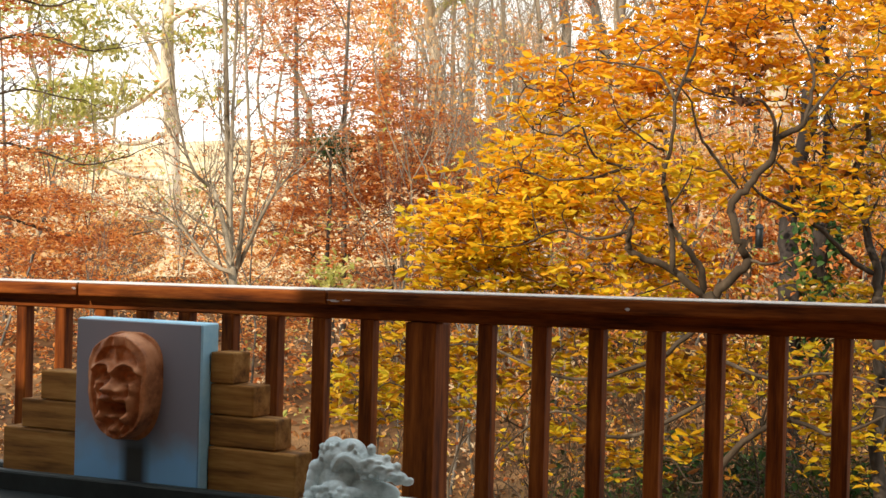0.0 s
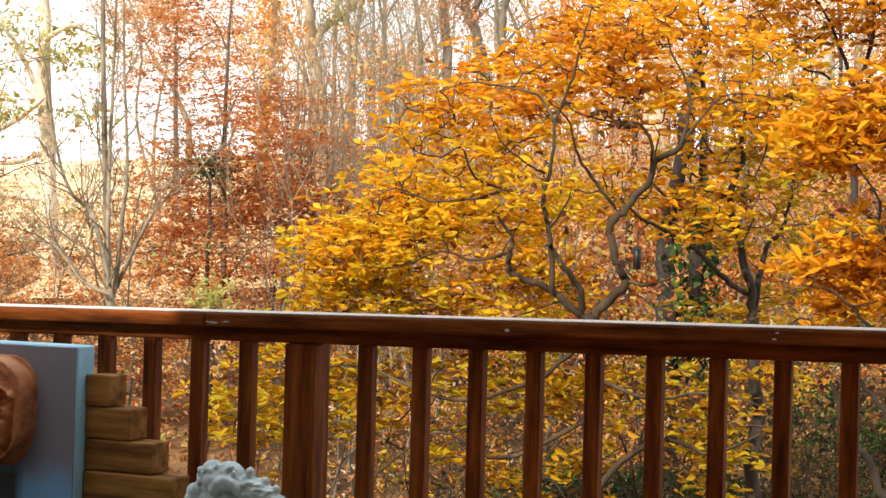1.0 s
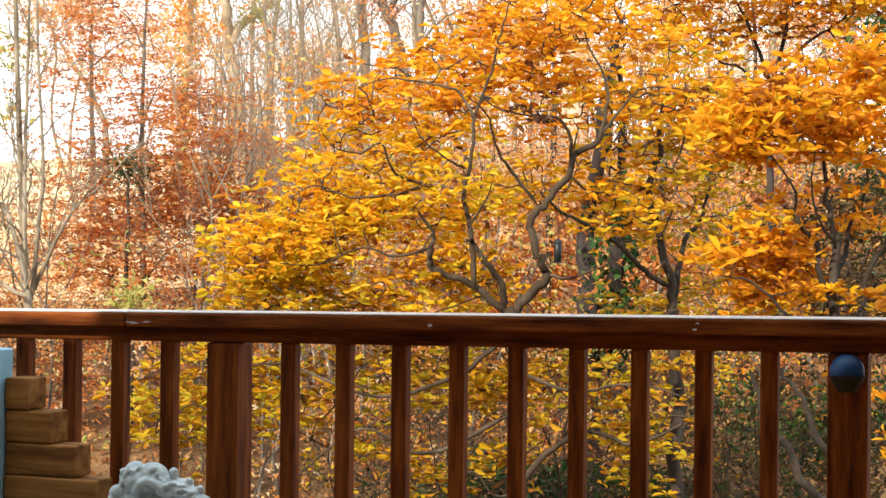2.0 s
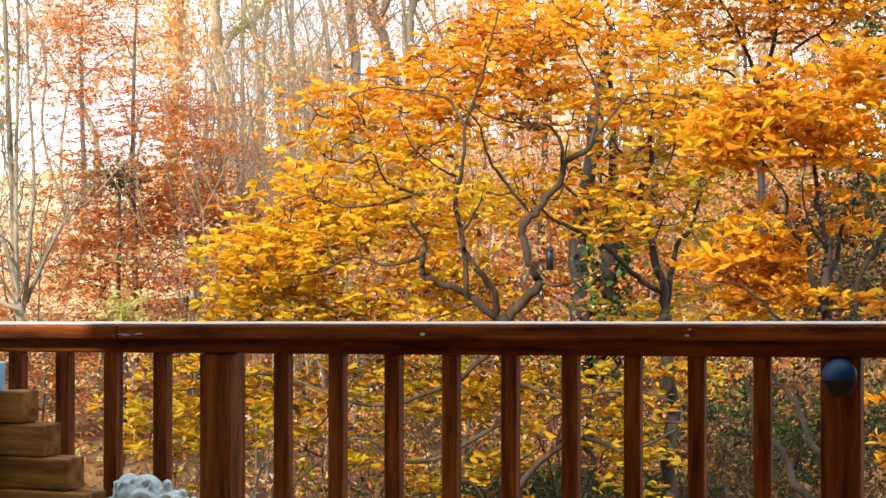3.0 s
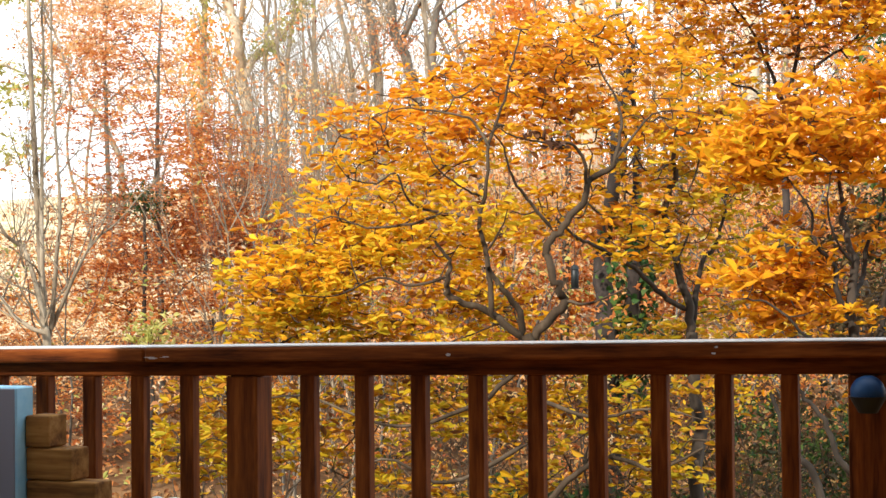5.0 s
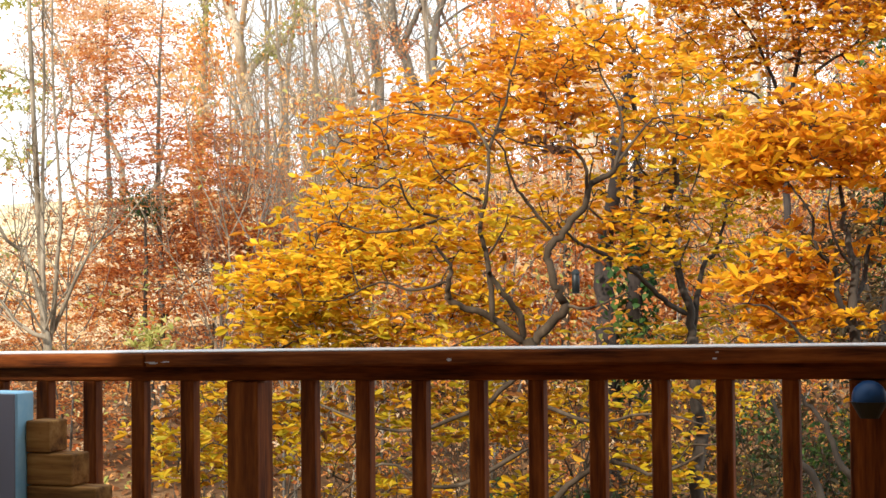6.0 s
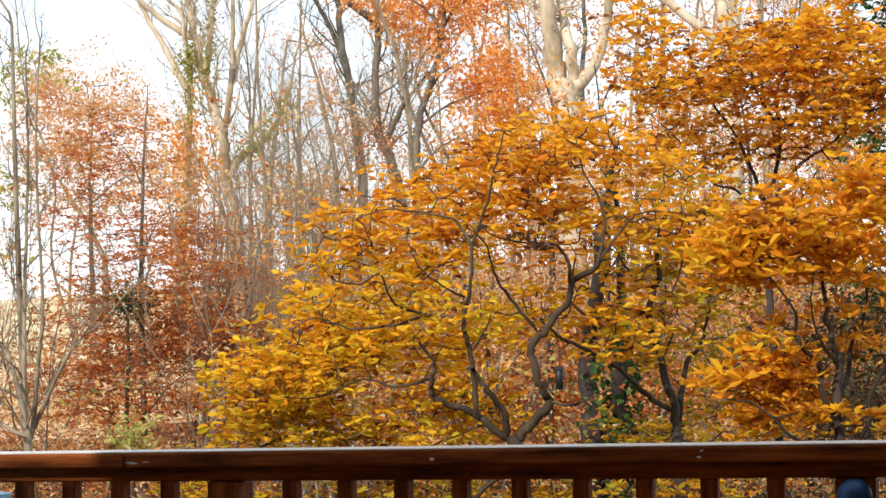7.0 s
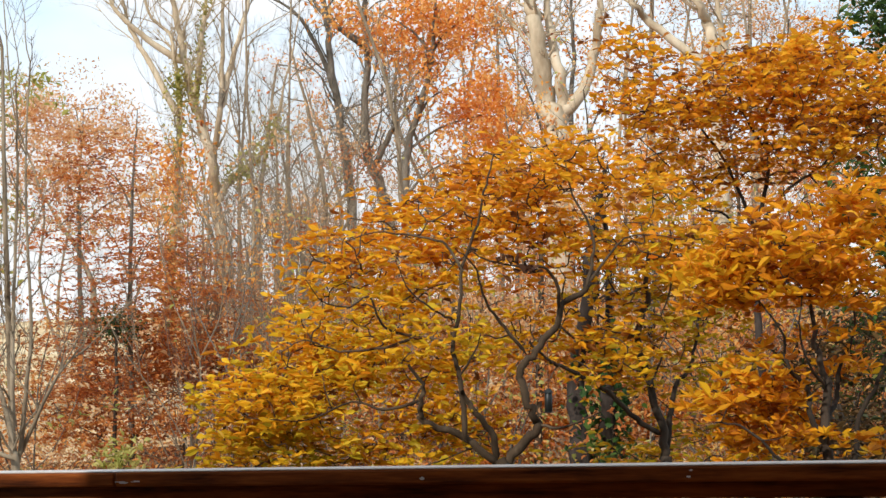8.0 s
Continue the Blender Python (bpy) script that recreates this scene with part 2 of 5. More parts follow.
def smooth_line(pts, steps):
    """A Catmull-Rom line through the points."""
    p = np.asarray(pts, float)
    p = np.vstack((2 * p[0] - p[1], p, 2 * p[-1] - p[-2]))
    out = []
    for i in range(1, len(p) - 2):
        for t in np.linspace(0, 1, steps, endpoint=False):
            a, b, c, d = p[i - 1:i + 3]
            out.append(0.5 * (2 * b + (c - a) * t + (2 * a - 5 * b + 4 * c - d) * t * t + (3 * b - a - 3 * c + d) * t ** 3))
    out.append(p[-2])
    return np.array(out)


class Wood:
    """Gathers tapered tubes into one mesh."""

    def __init__(self):
        self.v, self.f, self.n, self.limbs = [], [], 0, []

    def tube(self, pts, r0, r1, sides=6, power=1.0, nose=False):
        pts = np.asarray(pts, float)
        k = len(pts)
        d = np.gradient(pts, axis=0)
        d /= np.linalg.norm(d, axis=1, keepdims=True) + 1e-9
        ref = np.array((0.31, 0.9, 0.2)) if abs(d[0][1]) < 0.8 else np.array((0.9, 0.1, 0.3))
        s = np.cross(d, ref)
        s /= np.linalg.norm(s, axis=1, keepdims=True) + 1e-9
        u = np.cross(d, s)
        r = r0 + (r1 - r0) * np.linspace(0, 1, k) ** power
        if nose:
            r[0] *= 0.2
        a = np.linspace(0, 2 * np.pi, sides, endpoint=False)
        ring = pts[:, None] + r[:, None, None] * (np.cos(a)[None, :, None] * s[:, None] + np.sin(a)[None, :, None] * u[:, None])
        self.v.append(ring.reshape(-1, 3))
        i, j = np.meshgrid(np.arange(k - 1), np.arange(sides), indexing="ij")
        j2 = (j + 1) % sides
        self.f.append(self.n + np.stack((i * sides + j, i * sides + j2, (i + 1) * sides + j2, (i + 1) * sides + j), -1).reshape(-1, 4))
        self.n += k * sides

    def limb(self, rng, pts, r0, r1, sides=7, steps=5, rough=0.35):
        """A crooked limb through the points; gives back its line."""
        line = smooth_line(pts, steps)
        line[1:-1] += rng.normal(0, 1, (len(line) - 2, 3)) * rough * (r0 + r1) * 0.5
        own = Wood()
        own.tube(line, r0, r1, sides, nose=True)
        self.limbs.append((own.v[0], own.f[0]))
        return line

    def grow(self, rng, start, way, length, radius, level, spread=0.6, lift=0.25, ends=None, kids=4, sides=5):
        """A branch with its twigs, level by level; the tips go into ends."""
        way = np.asarray(way, float) / np.linalg.norm(way)
        k = 6 if level > 1 else 4
        pts, d, p = [np.asarray(start, float)], way.copy(), np.asarray(start, float)
        for _ in range(k):
            d = d + rng.normal(0, 0.16, 3) + np.array((0, 0, lift * 0.15))
            d /= np.linalg.norm(d)
            p = p + d * length / k
            pts.append(p)
        self.tube(pts, radius, radius * 0.35, sides if level > 1 else 3)
        if ends is not None and level <= 1:
            ends.extend((pts[-1], pts[-2]))
        if level == 0:
            return
        for _ in range(kids):
            t = rng.uniform(0.3, 1.0)
            q = pts[min(int(t * k), k)]
            side = rng.normal(0, 1, 3)
            side -= side.dot(d) * d
            side /= np.linalg.norm(side) + 1e-9
            self.grow(rng, q, d * (1 - spread) + side * spread + np.array((0, 0, lift)) * spread, length * rng.uniform(0.42, 0.68), radius * 0.42, level - 1, spread, lift, ends, kids, sides)

    def done(self, name, mat, parent=None, label=""):
        """As parts of a tree: the trunk, each limb and the twigs; with no parent, all in one mesh."""
        if parent is None:
            for v, f in self.limbs:
                self.v.append(v)
                self.f.append(f + self.n)
                self.n += len(v)
            return raw(name, np.vstack(self.v), np.vstack(self.f), mat, None, label)
        for k, (v, f) in enumerate(self.limbs):
            raw(name if k == 0 else "limb", v, f, mat, parent)
        if self.v:
            raw("twigwork", np.vstack(self.v), np.vstack(self.f), mat, parent)["kind"] = "stuff"


def leaves(name, rng, centres, size, mat, parent=None, label="", width=0.42, flat=0.75, droop=0.25, kind="", ways=None):
    """Folded leaves, two quads each, on the given centres; with ways, each leaf springs from its place along its way."""
    c = np.asarray(centres, float)
    n = len(c)
    nrm = rng.normal(0, 1, (n, 3)) * (1 - flat) + np.array((0, 0, 1)) * flat
    nrm += rng.normal(0, 0.32 if ways is None else 0.30, (n, 3))
    nrm /= np.linalg.norm(nrm, axis=1, keepdims=True)
    d = rng.normal(0, 1, (n, 3)) if ways is None else np.array(ways, float)
    if ways is None:
        d -= (d * nrm).sum(1, keepdims=True) * nrm
        d /= np.linalg.norm(d, axis=1, keepdims=True)
        d[:, 2] -= droop
    d /= np.linalg.norm(d, axis=1, keepdims=True)
    s = np.cross(nrm, d)
    s /= np.linalg.norm(s, axis=1, keepdims=True) + 1e-9
    nrm = np.cross(d, s)
    ln = size * np.clip(rng.normal(1, 0.24, n), 0.45, 1.6)
    w = ln * width * rng.uniform(0.75, 1.2, n)
    curl = rng.uniform(-0.10, 0.22, n) if ways is None else rng.uniform(-0.06, 0.12, n)
    if ways is not None:
        c = c + d * (0.55 * ln)[:, None]

    def at(a, b, h):
        return c + d * (a * ln)[:, None] + s * (b * w)[:, None] + nrm * (h * ln)[:, None]
    v = np.stack((at(-0.5, 0, 0), at(-0.12, 0.42, 0.08 + curl), at(0.20, 0.46, 0.06 + curl), at(0.5, 0, -curl * 0.8), at(0.20, -0.46, 0.06 + curl), at(-0.12, -0.42, 0.08 + curl)), 1).reshape(-1, 3)
    b = np.arange(n)[:, None] * 6
    f = np.concatenate((b + np.array((0, 1, 2, 3)), b + np.array((0, 3, 4, 5))), 0)
    ob = raw(name, v, f, mat, parent, label, smooth=False)
    if kind:
        ob["kind"] = kind
    return ob


def whorls(name, rng, centres, tips, per, rh, rv, size, mat, parent=None, label="", rise=0.10, width=0.38, flat=0.85, lean=0.25):
    """Sprays of leaf rosettes: round each clump centre some twig tips, from each of which leaves spread like a star."""
    tip = clumps(rng, centres, tips, rh, rv, lean)
    n = len(tip) * per
    az = np.repeat(rng.uniform(0, math.tau, len(tip)), per) + np.tile(np.arange(per) * math.tau / per, len(tip)) + rng.normal(0, 0.35, n)
    el = rng.normal(rise, 0.26, n)
    ways = np.stack((np.cos(az) * np.cos(el), np.sin(az) * np.cos(el), np.sin(el)), 1)
    keep = rng.random(n) < 0.86
    return leaves(name, rng, np.repeat(tip, per, 0)[keep], size, mat, parent, label, width, flat, ways=ways[keep])


def layered(rng, c, step, slack=0.22):
    """Draws clump centres into wavy, near-level layers."""
    wave = np.array([noise.noise(Vector((p[0] * 0.7, p[1] * 0.7, 3.0))) for p in c]) * step * 1.5
    c = c.copy()
    c[:, 2] = np.round((c[:, 2] + wave) / step) * step - wave + rng.normal(0, step * slack, len(c))
    return c


def gappy(c, scale=1.5, keep=-0.12):
    """Leaves out clumps where a coarse noise is low, so that a crown has holes."""
    return c[[noise.noise(Vector(p) * scale) > keep for p in c]]


def lobes(rng, specs):
    """Clump centres that fill lobes: each spec is bx, bz, y, half width, half depth, half height (metres) and how many."""
    out = []
    for bx, bz, y, rx, ry, rz, n in specs:
        p = rng.normal(0, 1, (n, 3))
        p /= np.linalg.norm(p, axis=1, keepdims=True)
        p *= rng.uniform(0.15, 1.0, (n, 1)) ** 0.45
        out.append(sight(bx, bz, y) + p * (rx, ry, rz))
    return np.vstack(out)


def clumps(rng, centres, per, rh, rv, lean=0.25):
    """Leaf places in flat sprays round each clump centre."""
    c = np.repeat(centres, per, 0)
    o = np.clip(rng.normal(0, 1, c.shape), -1.7, 1.7) * (rh, rh, rv)
    tilt = np.repeat(rng.normal(0, lean, (len(centres), 2)), per, 0)
    o[:, 2] += (o[:, :2] * tilt).sum(1)
    return c + o


def twigs_to(wood, rng, lines, centres, r0=0.012, r1=0.003, share=1.0):
    """Twigs that bind clumps to the limbs, each one to the nearest limb or twig that stands already."""
    pts = np.vstack(lines)
    near = np.array([np.linalg.norm(pts - q, axis=1).min() for q in centres])
    for k in np.argsort(near):
        q = centres[k]
        if rng.random() > share:
            continue
        dist = np.linalg.norm(pts - q, axis=1) + 0.6 * np.maximum(0, pts[:, 2] - q[2])
        a = pts[dist.argmin()]
        gap = np.linalg.norm(q - a)
        if gap < 0.04:
            continue
        m1 = a + (q - a) * 0.35 + rng.normal(0, 0.09, 3) * gap + (0, 0, -0.05 * gap)
        m2 = a + (q - a) * 0.7 + rng.normal(0, 0.08, 3) * gap + (0, 0, 0.05 * gap)
        line = smooth_line((a, m1, m2, q), 3)
        wood.tube(line, r1 + (r0 - r1) * min(1.0, gap * 0.8), r1, 4)
        pts = np.vstack((pts, line[3:]))


# ---- ground ----
def ground_height(x, y):
    far = np.clip((y - 12.0) / 70.0, 0, 1)
    z = -2.7 + 8.6 * far ** 0.95 - 0.10 * np.clip(y - 95, 0, 60)
    z = z + 0.9 * np.sin(x * 0.06 + 1.0) * np.clip((y - 12) / 40, 0, 1) + 0.10 * np.sin(x * 0.7) * np.sin(y * 0.5)
    return np.where(y > 170, -12.0 - (y - 170) * 0.002, z)


def build_ground():
    xs = np.concatenate((np.linspace(-3000, -120, 14), np.linspace(-110, 110, 111), np.linspace(120, 3000, 14)))
    ys = np.concatenate((np.linspace(-3000, -60, 12), np.linspace(-50, 150, 121), np.linspace(160, 4000, 22)))
    x, y = np.meshgrid(xs, ys)
    v = np.stack((x, y, ground_height(x, y)), -1).reshape(-1, 3)
    i, j = np.meshgrid(np.arange(len(ys) - 1), np.arange(len(xs) - 1), indexing="ij")
    k = len(xs)
    f = np.stack((i * k + j, i * k + j + 1, (i + 1) * k + j + 1, (i + 1) * k + j), -1).reshape(-1, 4)
    ob = raw("ground", v, f, GROUND)
    ob.data.materials.append(SUNLIT_HILL)
    mid = v[f].mean(1)
    edge = 36 + 5 * np.sin(mid[:, 0] * 0.3) + 3 * np.sin(mid[:, 0] * 0.9)
    ob.data.polygons.foreach_set("material_index", ((mid[:, 1] > edge) & (mid[:, 1] < 200) & (mid[:, 0] < -0.10 * mid[:, 1])).astype(np.int32))
    tagged(ob, "wooded slope under fallen leaves, hillside beyond coloured pale for its sun", "ground", kind="structure")


build_ground()

# ---- house and deck ----
RAIL_Y, TURN_DEG = 3.87, -20.3
DECK = pose(0, RAIL_Y, 0, 0, 0, TURN_DEG)          # x along the railing, y away from the house


def deck_at(x, y, z, rx=0, ry=0, rz=0):
    return DECK @ pose(x, y, z, rx, ry, rz)


def build_house():
    # Walls out of view; their tops are set to shape the deck's sun patch.
    for name, x0, x1, y0, y1, top in (("wall_house", -1.96, 9.0, -4.2, -4.0, 7.2), ("wall_link", -2.55, -1.964, -4.2, -4.0, 3.37), ("wall_low", -3.1, -2.554, -4.2, -4.0, 3.12), ("wall_wing", -9.6, -3.104, -4.2, -4.0, 5.4), ("wall_side", 3.2, 3.4, -3.996, 0.6, 5.0)):
        ob = part(name, box((x1 - x0, y1 - y0, top + 2.8), bevel=0.0), SIDING, m=deck_at((x0 + x1) / 2, (y0 + y1) / 2, (top - 2.8) / 2))
        tagged(ob, "unseen plain house wall, sized to shape sun and shade on the deck", "wall", kind="structure")
    # Unseen eave, added to hold sky light off the railing.
    eave = part("roof_eave", box((4.4, 2.39, 0.22), bevel=0.0), SIDING, m=deck_at(0.99, -2.8, 4.2))
    tagged(eave, "unseen roof overhang added to shade the deck", "roof", kind="structure")
    floor = part("floor", box((13.0, 4.2, 0.10), bevel=0.0), TIMBER, m=deck_at(1.0, -1.9, -0.05))
    tagged(floor, "raised wooden deck floor", "floor", kind="structure")


build_house()


def cap_height(a):
    return 0.952 + 0.0131 * a


def build_railing():
    rail = empty("deck_railing", DECK)
    tagged(rail, "red-brown stained wooden deck railing with square balusters", "railing")
    tilt = -math.degrees(math.atan(0.0131))
    caps = []
    for x0, x1 in ((-3.6, -1.62), (-1.615, -0.80), (-0.795, 2.6)):
        mid = (x0 + x1) / 2
        cap = part("cap_rail", box((x1 - x0, 0.14, 0.036), bevel=0.005, segments=2), STAIN, rail, m=pose(mid, 0.0, cap_height(mid) - 0.0195, 0, tilt, 0))
        # Thin pale slab stands for the sky's bright sheen along the cap.
        part("cap_top", box((x1 - x0 - 0.004, 0.134, 0.004), bevel=0.0015), SHEEN_SCUFF, cap, "thin pale slab for the bright sky sheen on the rail top", m=pose(0, 0, 0.0195))
        caps.append((x0, x1, cap))
    part("under_rail", box((6.2, 0.046, 0.042), bevel=0.003), STAIN, rail, m=pose(-0.5, 0.0, cap_height(-0.5) - 0.0545, 0, tilt, 0))
    part("bottom_rail", box((6.2, 0.062, 0.038), bevel=0.003), STAIN, rail, m=pose(-0.5, 0.0, 0.10))
    pitch = 0.1482
    for first, step, count in ((-0.3637, pitch, 9), (0.995 + 0.175, pitch, 9), (-0.7044, -0.1450, 12)):
        for k in range(count):
            a = first + k * step
            if a > 2.4:
                continue
            h = cap_height(a) - 0.075 - 0.119
            part("baluster", box((0.0385, 0.0385, h), bevel=0.003), STAIN_UP, rail, m=pose(a, 0.0, 0.119 + h / 2))
    for a in (-0.538, 0.995, 2.5, -2.6):
        h = cap_height(a) - 0.0765
        part("post", box((0.087, 0.089, h), bevel=0.005, segments=2), STAIN_UP, rail, m=pose(a, 0.010, h / 2))
    rng = random.Random(3)
    for a, z, w, h in ((-0.775, 0.023, 0.030, 0.005), (-0.735, 0.021, 0.022, 0.003), (0.03, 0.020, 0.012, 0.005), (0.668, 0.007, 0.010, 0.003), (0.664, 0.022, 0.014, 0.003), (-1.63, 0.012, 0.016, 0.005), (1.3, 0.015, 0.015, 0.005)):
        bm = bmesh.new()
        for _ in range(5):
            add_box(bm, (w * rng.uniform(0.3, 0.7), 0.0012, h * rng.uniform(0.3, 0.8)), (rng.uniform(-w, w) * 0.4, 0, rng.uniform(-h, h) * 0.4), 0.0003)
        cap = next(c for x0, x1, c in caps if x0 - 0.01 <= a <= x1 + 0.01)
        part("scuff_mark", bm, SHEEN_SCUFF, cap, "pale scuff where the stain is worn", m=cap.matrix_basis.inverted() @ pose(a, -0.0704, cap_height(a) - z - 0.004))
    return rail


build_railing()


# ---- trees ----
def limbs_of(w, rng, y, specs):
    """Limbs through slopes; each spec is the depth behind y at its start and end, the two radii and the slopes."""
    lines = []
    for d0, d1, r0, r1, pts in specs:
        n = len(pts)
        lines.append(w.limb(rng, [sight(a, b, y + d0 + (d1 - d0) * k / (n - 1)) for k, (a, b) in enumerate(pts)], r0, r1, 8 if r0 > 0.02 else 6))
    return lines


def build_golden_tree():
    rng = np.random.default_rng(11)
    tree = empty("golden_tree", pose(0, 0, 0))
    tagged(tree, "spreading golden-yellow autumn tree with crooked grey limbs", "tree")
    w, y = Wood(), 10.6
    S = sight
    foot = np.array((0.612, y, ground_height(0.612, y)))
    lines = [w.limb(rng, (foot, S(0.0578, -0.16, y), S(0.0577, -0.10, y), S(0.0560, -0.065, y), S(0.0503, -0.034, y)), 0.054, 0.044, 9)]
    lines += limbs_of(w, rng, y, [
        (0.0, -0.3, 0.030, 0.010, [(0.0491, -0.0365), (0.0287, -0.0199), (0.0031, -0.0093), (0.0016, 0.0003), (0.0029, 0.0116), (-0.006, 0.026)]),
        (-0.1, -0.2, 0.021, 0.005, [(0.0287, -0.0209), (0.0277, 0.0041), (0.0251, 0.0218), (0.0217, 0.0377), (0.0261, 0.0589), (0.0289, 0.0873), (0.0379, 0.114), (0.044, 0.1388), (0.049, 0.158)]),
        (0.0, -0.2, 0.026, 0.017, [(0.0483, -0.0338), (0.0442, -0.0152), (0.0335, -0.0011), (0.0274, 0.0086)]),
        (-0.2, 0.0, 0.011, 0.003, [(0.029, 0.0838), (0.0182, 0.1013), (0.0015, 0.1064), (-0.0251, 0.1096), (-0.045, 0.104)]),
    ])
    lines += limbs_of(w, rng, y, [
        (-0.2, -0.5, 0.010, 0.003, [(0.0233, 0.0536), (0.0126, 0.0588), (-0.0052, 0.0727), (-0.012, 0.088)]),
        (-0.2, -0.4, 0.009, 0.003, [(0.0262, 0.0183), (0.0366, 0.0361), (0.0394, 0.0454)]),
        (-0.2, 0.3, 0.013, 0.003, [(0.0224, 0.0394), (0.0004, 0.0427), (-0.0207, 0.0372), (-0.049, 0.0351), (-0.0703, 0.0419), (-0.085, 0.035)]),
        (-0.2, 0.2, 0.012, 0.003, [(0.002, 0.0038), (-0.0203, -0.0017), (-0.0416, 0.0033), (-0.0697, -0.0076), (-0.105, -0.006)]),
    ])
    lines += limbs_of(w, rng, y, [
        (0.0, -0.3, 0.010, 0.003, [(0.0004, 0.0427), (-0.0210, 0.050), (-0.0299, 0.0689), (-0.0421, 0.0628), (-0.0598, 0.066), (-0.07, 0.080)]),
    ])
    lines += limbs_of(w, rng, y, [
        (0.0, 0.0, 0.034, 0.019, [(0.0515, -0.0363), (0.0684, -0.0209), (0.0746, -0.0113), (0.0663, 0.0045), (0.0644, 0.0204), (0.0731, 0.0336), (0.086, 0.0508), (0.093, 0.0633), (0.107, 0.0741)]),
        (0.0, -0.4, 0.014, 0.004, [(0.0895, 0.0569), (0.0879, 0.0756), (0.0796, 0.0861), (0.069, 0.0867), (0.0459, 0.091), (0.03, 0.099)]),
    ])
    lines += limbs_of(w, rng, y, [
        (0.0, 0.2, 0.015, 0.004, [(0.106, 0.0735), (0.1104, 0.0883), (0.1106, 0.1078), (0.0986, 0.1324), (0.0948, 0.1536)]),
    ])
    lines += limbs_of(w, rng, y, [
        (0.0, -0.5, 0.014, 0.004, [(0.0681, 0.0315), (0.0516, 0.0522), (0.0426, 0.0662), (0.036, 0.0874), (0.024, 0.099)]),
        (0.0, -0.2, 0.012, 0.004, [(0.0746, -0.0113), (0.0878, -0.0143), (0.1019, -0.0099), (0.115, -0.004)]),
        (0.0, 0.2, 0.011, 0.003, [(0.106, 0.0735), (0.1238, 0.0973), (0.1379, 0.1063), (0.1699, 0.1032)]),
        (0.0, 0.0, 0.020, 0.004, [(0.0505, -0.050), (0.02, -0.075), (-0.03, -0.09), (-0.09, -0.07), (-0.14, -0.075)]),
    ])
    lines += limbs_of(w, rng, y, [
        (0.0, -0.4, 0.017, 0.004, [(0.051, -0.07), (0.09, -0.085), (0.13, -0.08), (0.17, -0.09)]),
        (0.0, -0.3, 0.018, 0.005, [(0.053, -0.10), (0.0, -0.125), (-0.04, -0.11), (-0.08, -0.14)]),
        (0.0, -0.3, 0.026, 0.008, [(0.055, -0.15), (0.075, -0.125), (0.10, -0.11), (0.13, -0.118), (0.16, -0.105)]),
    ])
    y = 11.35
    specs = [
        (-0.100, -0.020, y + 0.1, 0.36, 0.8, 0.28, 60), (-0.070, 0.015, y, 0.50, 0.9, 0.38, 90), (-0.02, 0.000, y - 0.2, 0.55, 0.9, 0.32, 80),
        (-0.045, 0.070, y, 0.48, 0.9, 0.40, 72), (0.005, 0.045, y - 0.2, 0.5, 0.9, 0.40, 64), (-0.005, 0.110, y, 0.50, 0.9, 0.34, 68),
        (0.045, 0.135, y, 0.50, 0.9, 0.30, 66), (0.090, 0.145, y, 0.50, 0.9, 0.28, 64), (0.045, 0.095, y, 0.5, 0.9, 0.30, 36),
    ]
    specs += [
        (0.105, 0.105, y + 0.2, 0.5, 0.9, 0.30, 52), (0.145, 0.105, y + 0.2, 0.40, 0.8, 0.40, 54), (0.09, 0.045, y + 0.5, 0.45, 0.8, 0.35, 26),
        (0.13, 0.035, y + 0.3, 0.40, 0.7, 0.40, 34), (0.03, -0.02, y - 0.2, 0.4, 0.7, 0.18, 26), (-0.03, -0.03, y, 0.8, 0.8, 0.12, 44),
    ]
    specs += [
        (-0.092, -0.004, y, 0.42, 0.7, 0.28, 40), (-0.078, 0.03, y, 0.36, 0.7, 0.26, 26), (-0.103, -0.028, y, 0.32, 0.7, 0.12, 22), (-0.055, 0.09, y, 0.28, 0.7, 0.22, 22),
    ]
    specs += [
        (-0.155, -0.090, y, 0.32, 0.7, 0.40, 60), (-0.118, -0.085, y, 0.30, 0.7, 0.40, 44), (-0.08, -0.085, y, 0.40, 0.8, 0.40, 55), (-0.03, -0.085, y, 0.45, 0.8, 0.35, 50),
        (0.03, -0.075, y, 0.45, 0.8, 0.30, 46), (0.08, -0.08, y - 0.2, 0.45, 0.8, 0.35, 44), (0.14, -0.085, y - 0.2, 0.45, 0.8, 0.45, 26),
        (0.0, -0.13, y, 0.9, 0.8, 0.20, 25), (0.12, -0.13, y, 0.6, 0.8, 0.20, 20),
    ]
    c = layered(rng, gappy(lobes(rng, specs), 2.3, -0.09), 0.15)
    twigs_to(w, rng, lines, c, 0.018, 0.0036, 1.0)
    w.done("trunk", BARK_BROWN, tree)
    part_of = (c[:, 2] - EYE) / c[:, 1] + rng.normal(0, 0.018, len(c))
    for name, lo, hi, mat in (("crown", -0.02, 0.085, GOLD), ("upper_crown", 0.085, 9, GOLD_TOP), ("lower_crown", -9, -0.02, GOLD_LOW_SHADED)):
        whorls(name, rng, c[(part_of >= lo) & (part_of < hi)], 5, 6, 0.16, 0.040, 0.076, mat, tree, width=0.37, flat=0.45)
    # Brown leaves behind the clumps; their dark colour stands for inner shade.
    leaves("inner_shade_leaves", rng, clumps(rng, c[rng.random(len(c)) < 0.16] + (0, 0.25, -0.03), 8, 0.14, 0.06), 0.080, RUST_BROWN, tree, "rust-brown leaves set inside the crown to darken it", flat=0.6, kind="stuff")
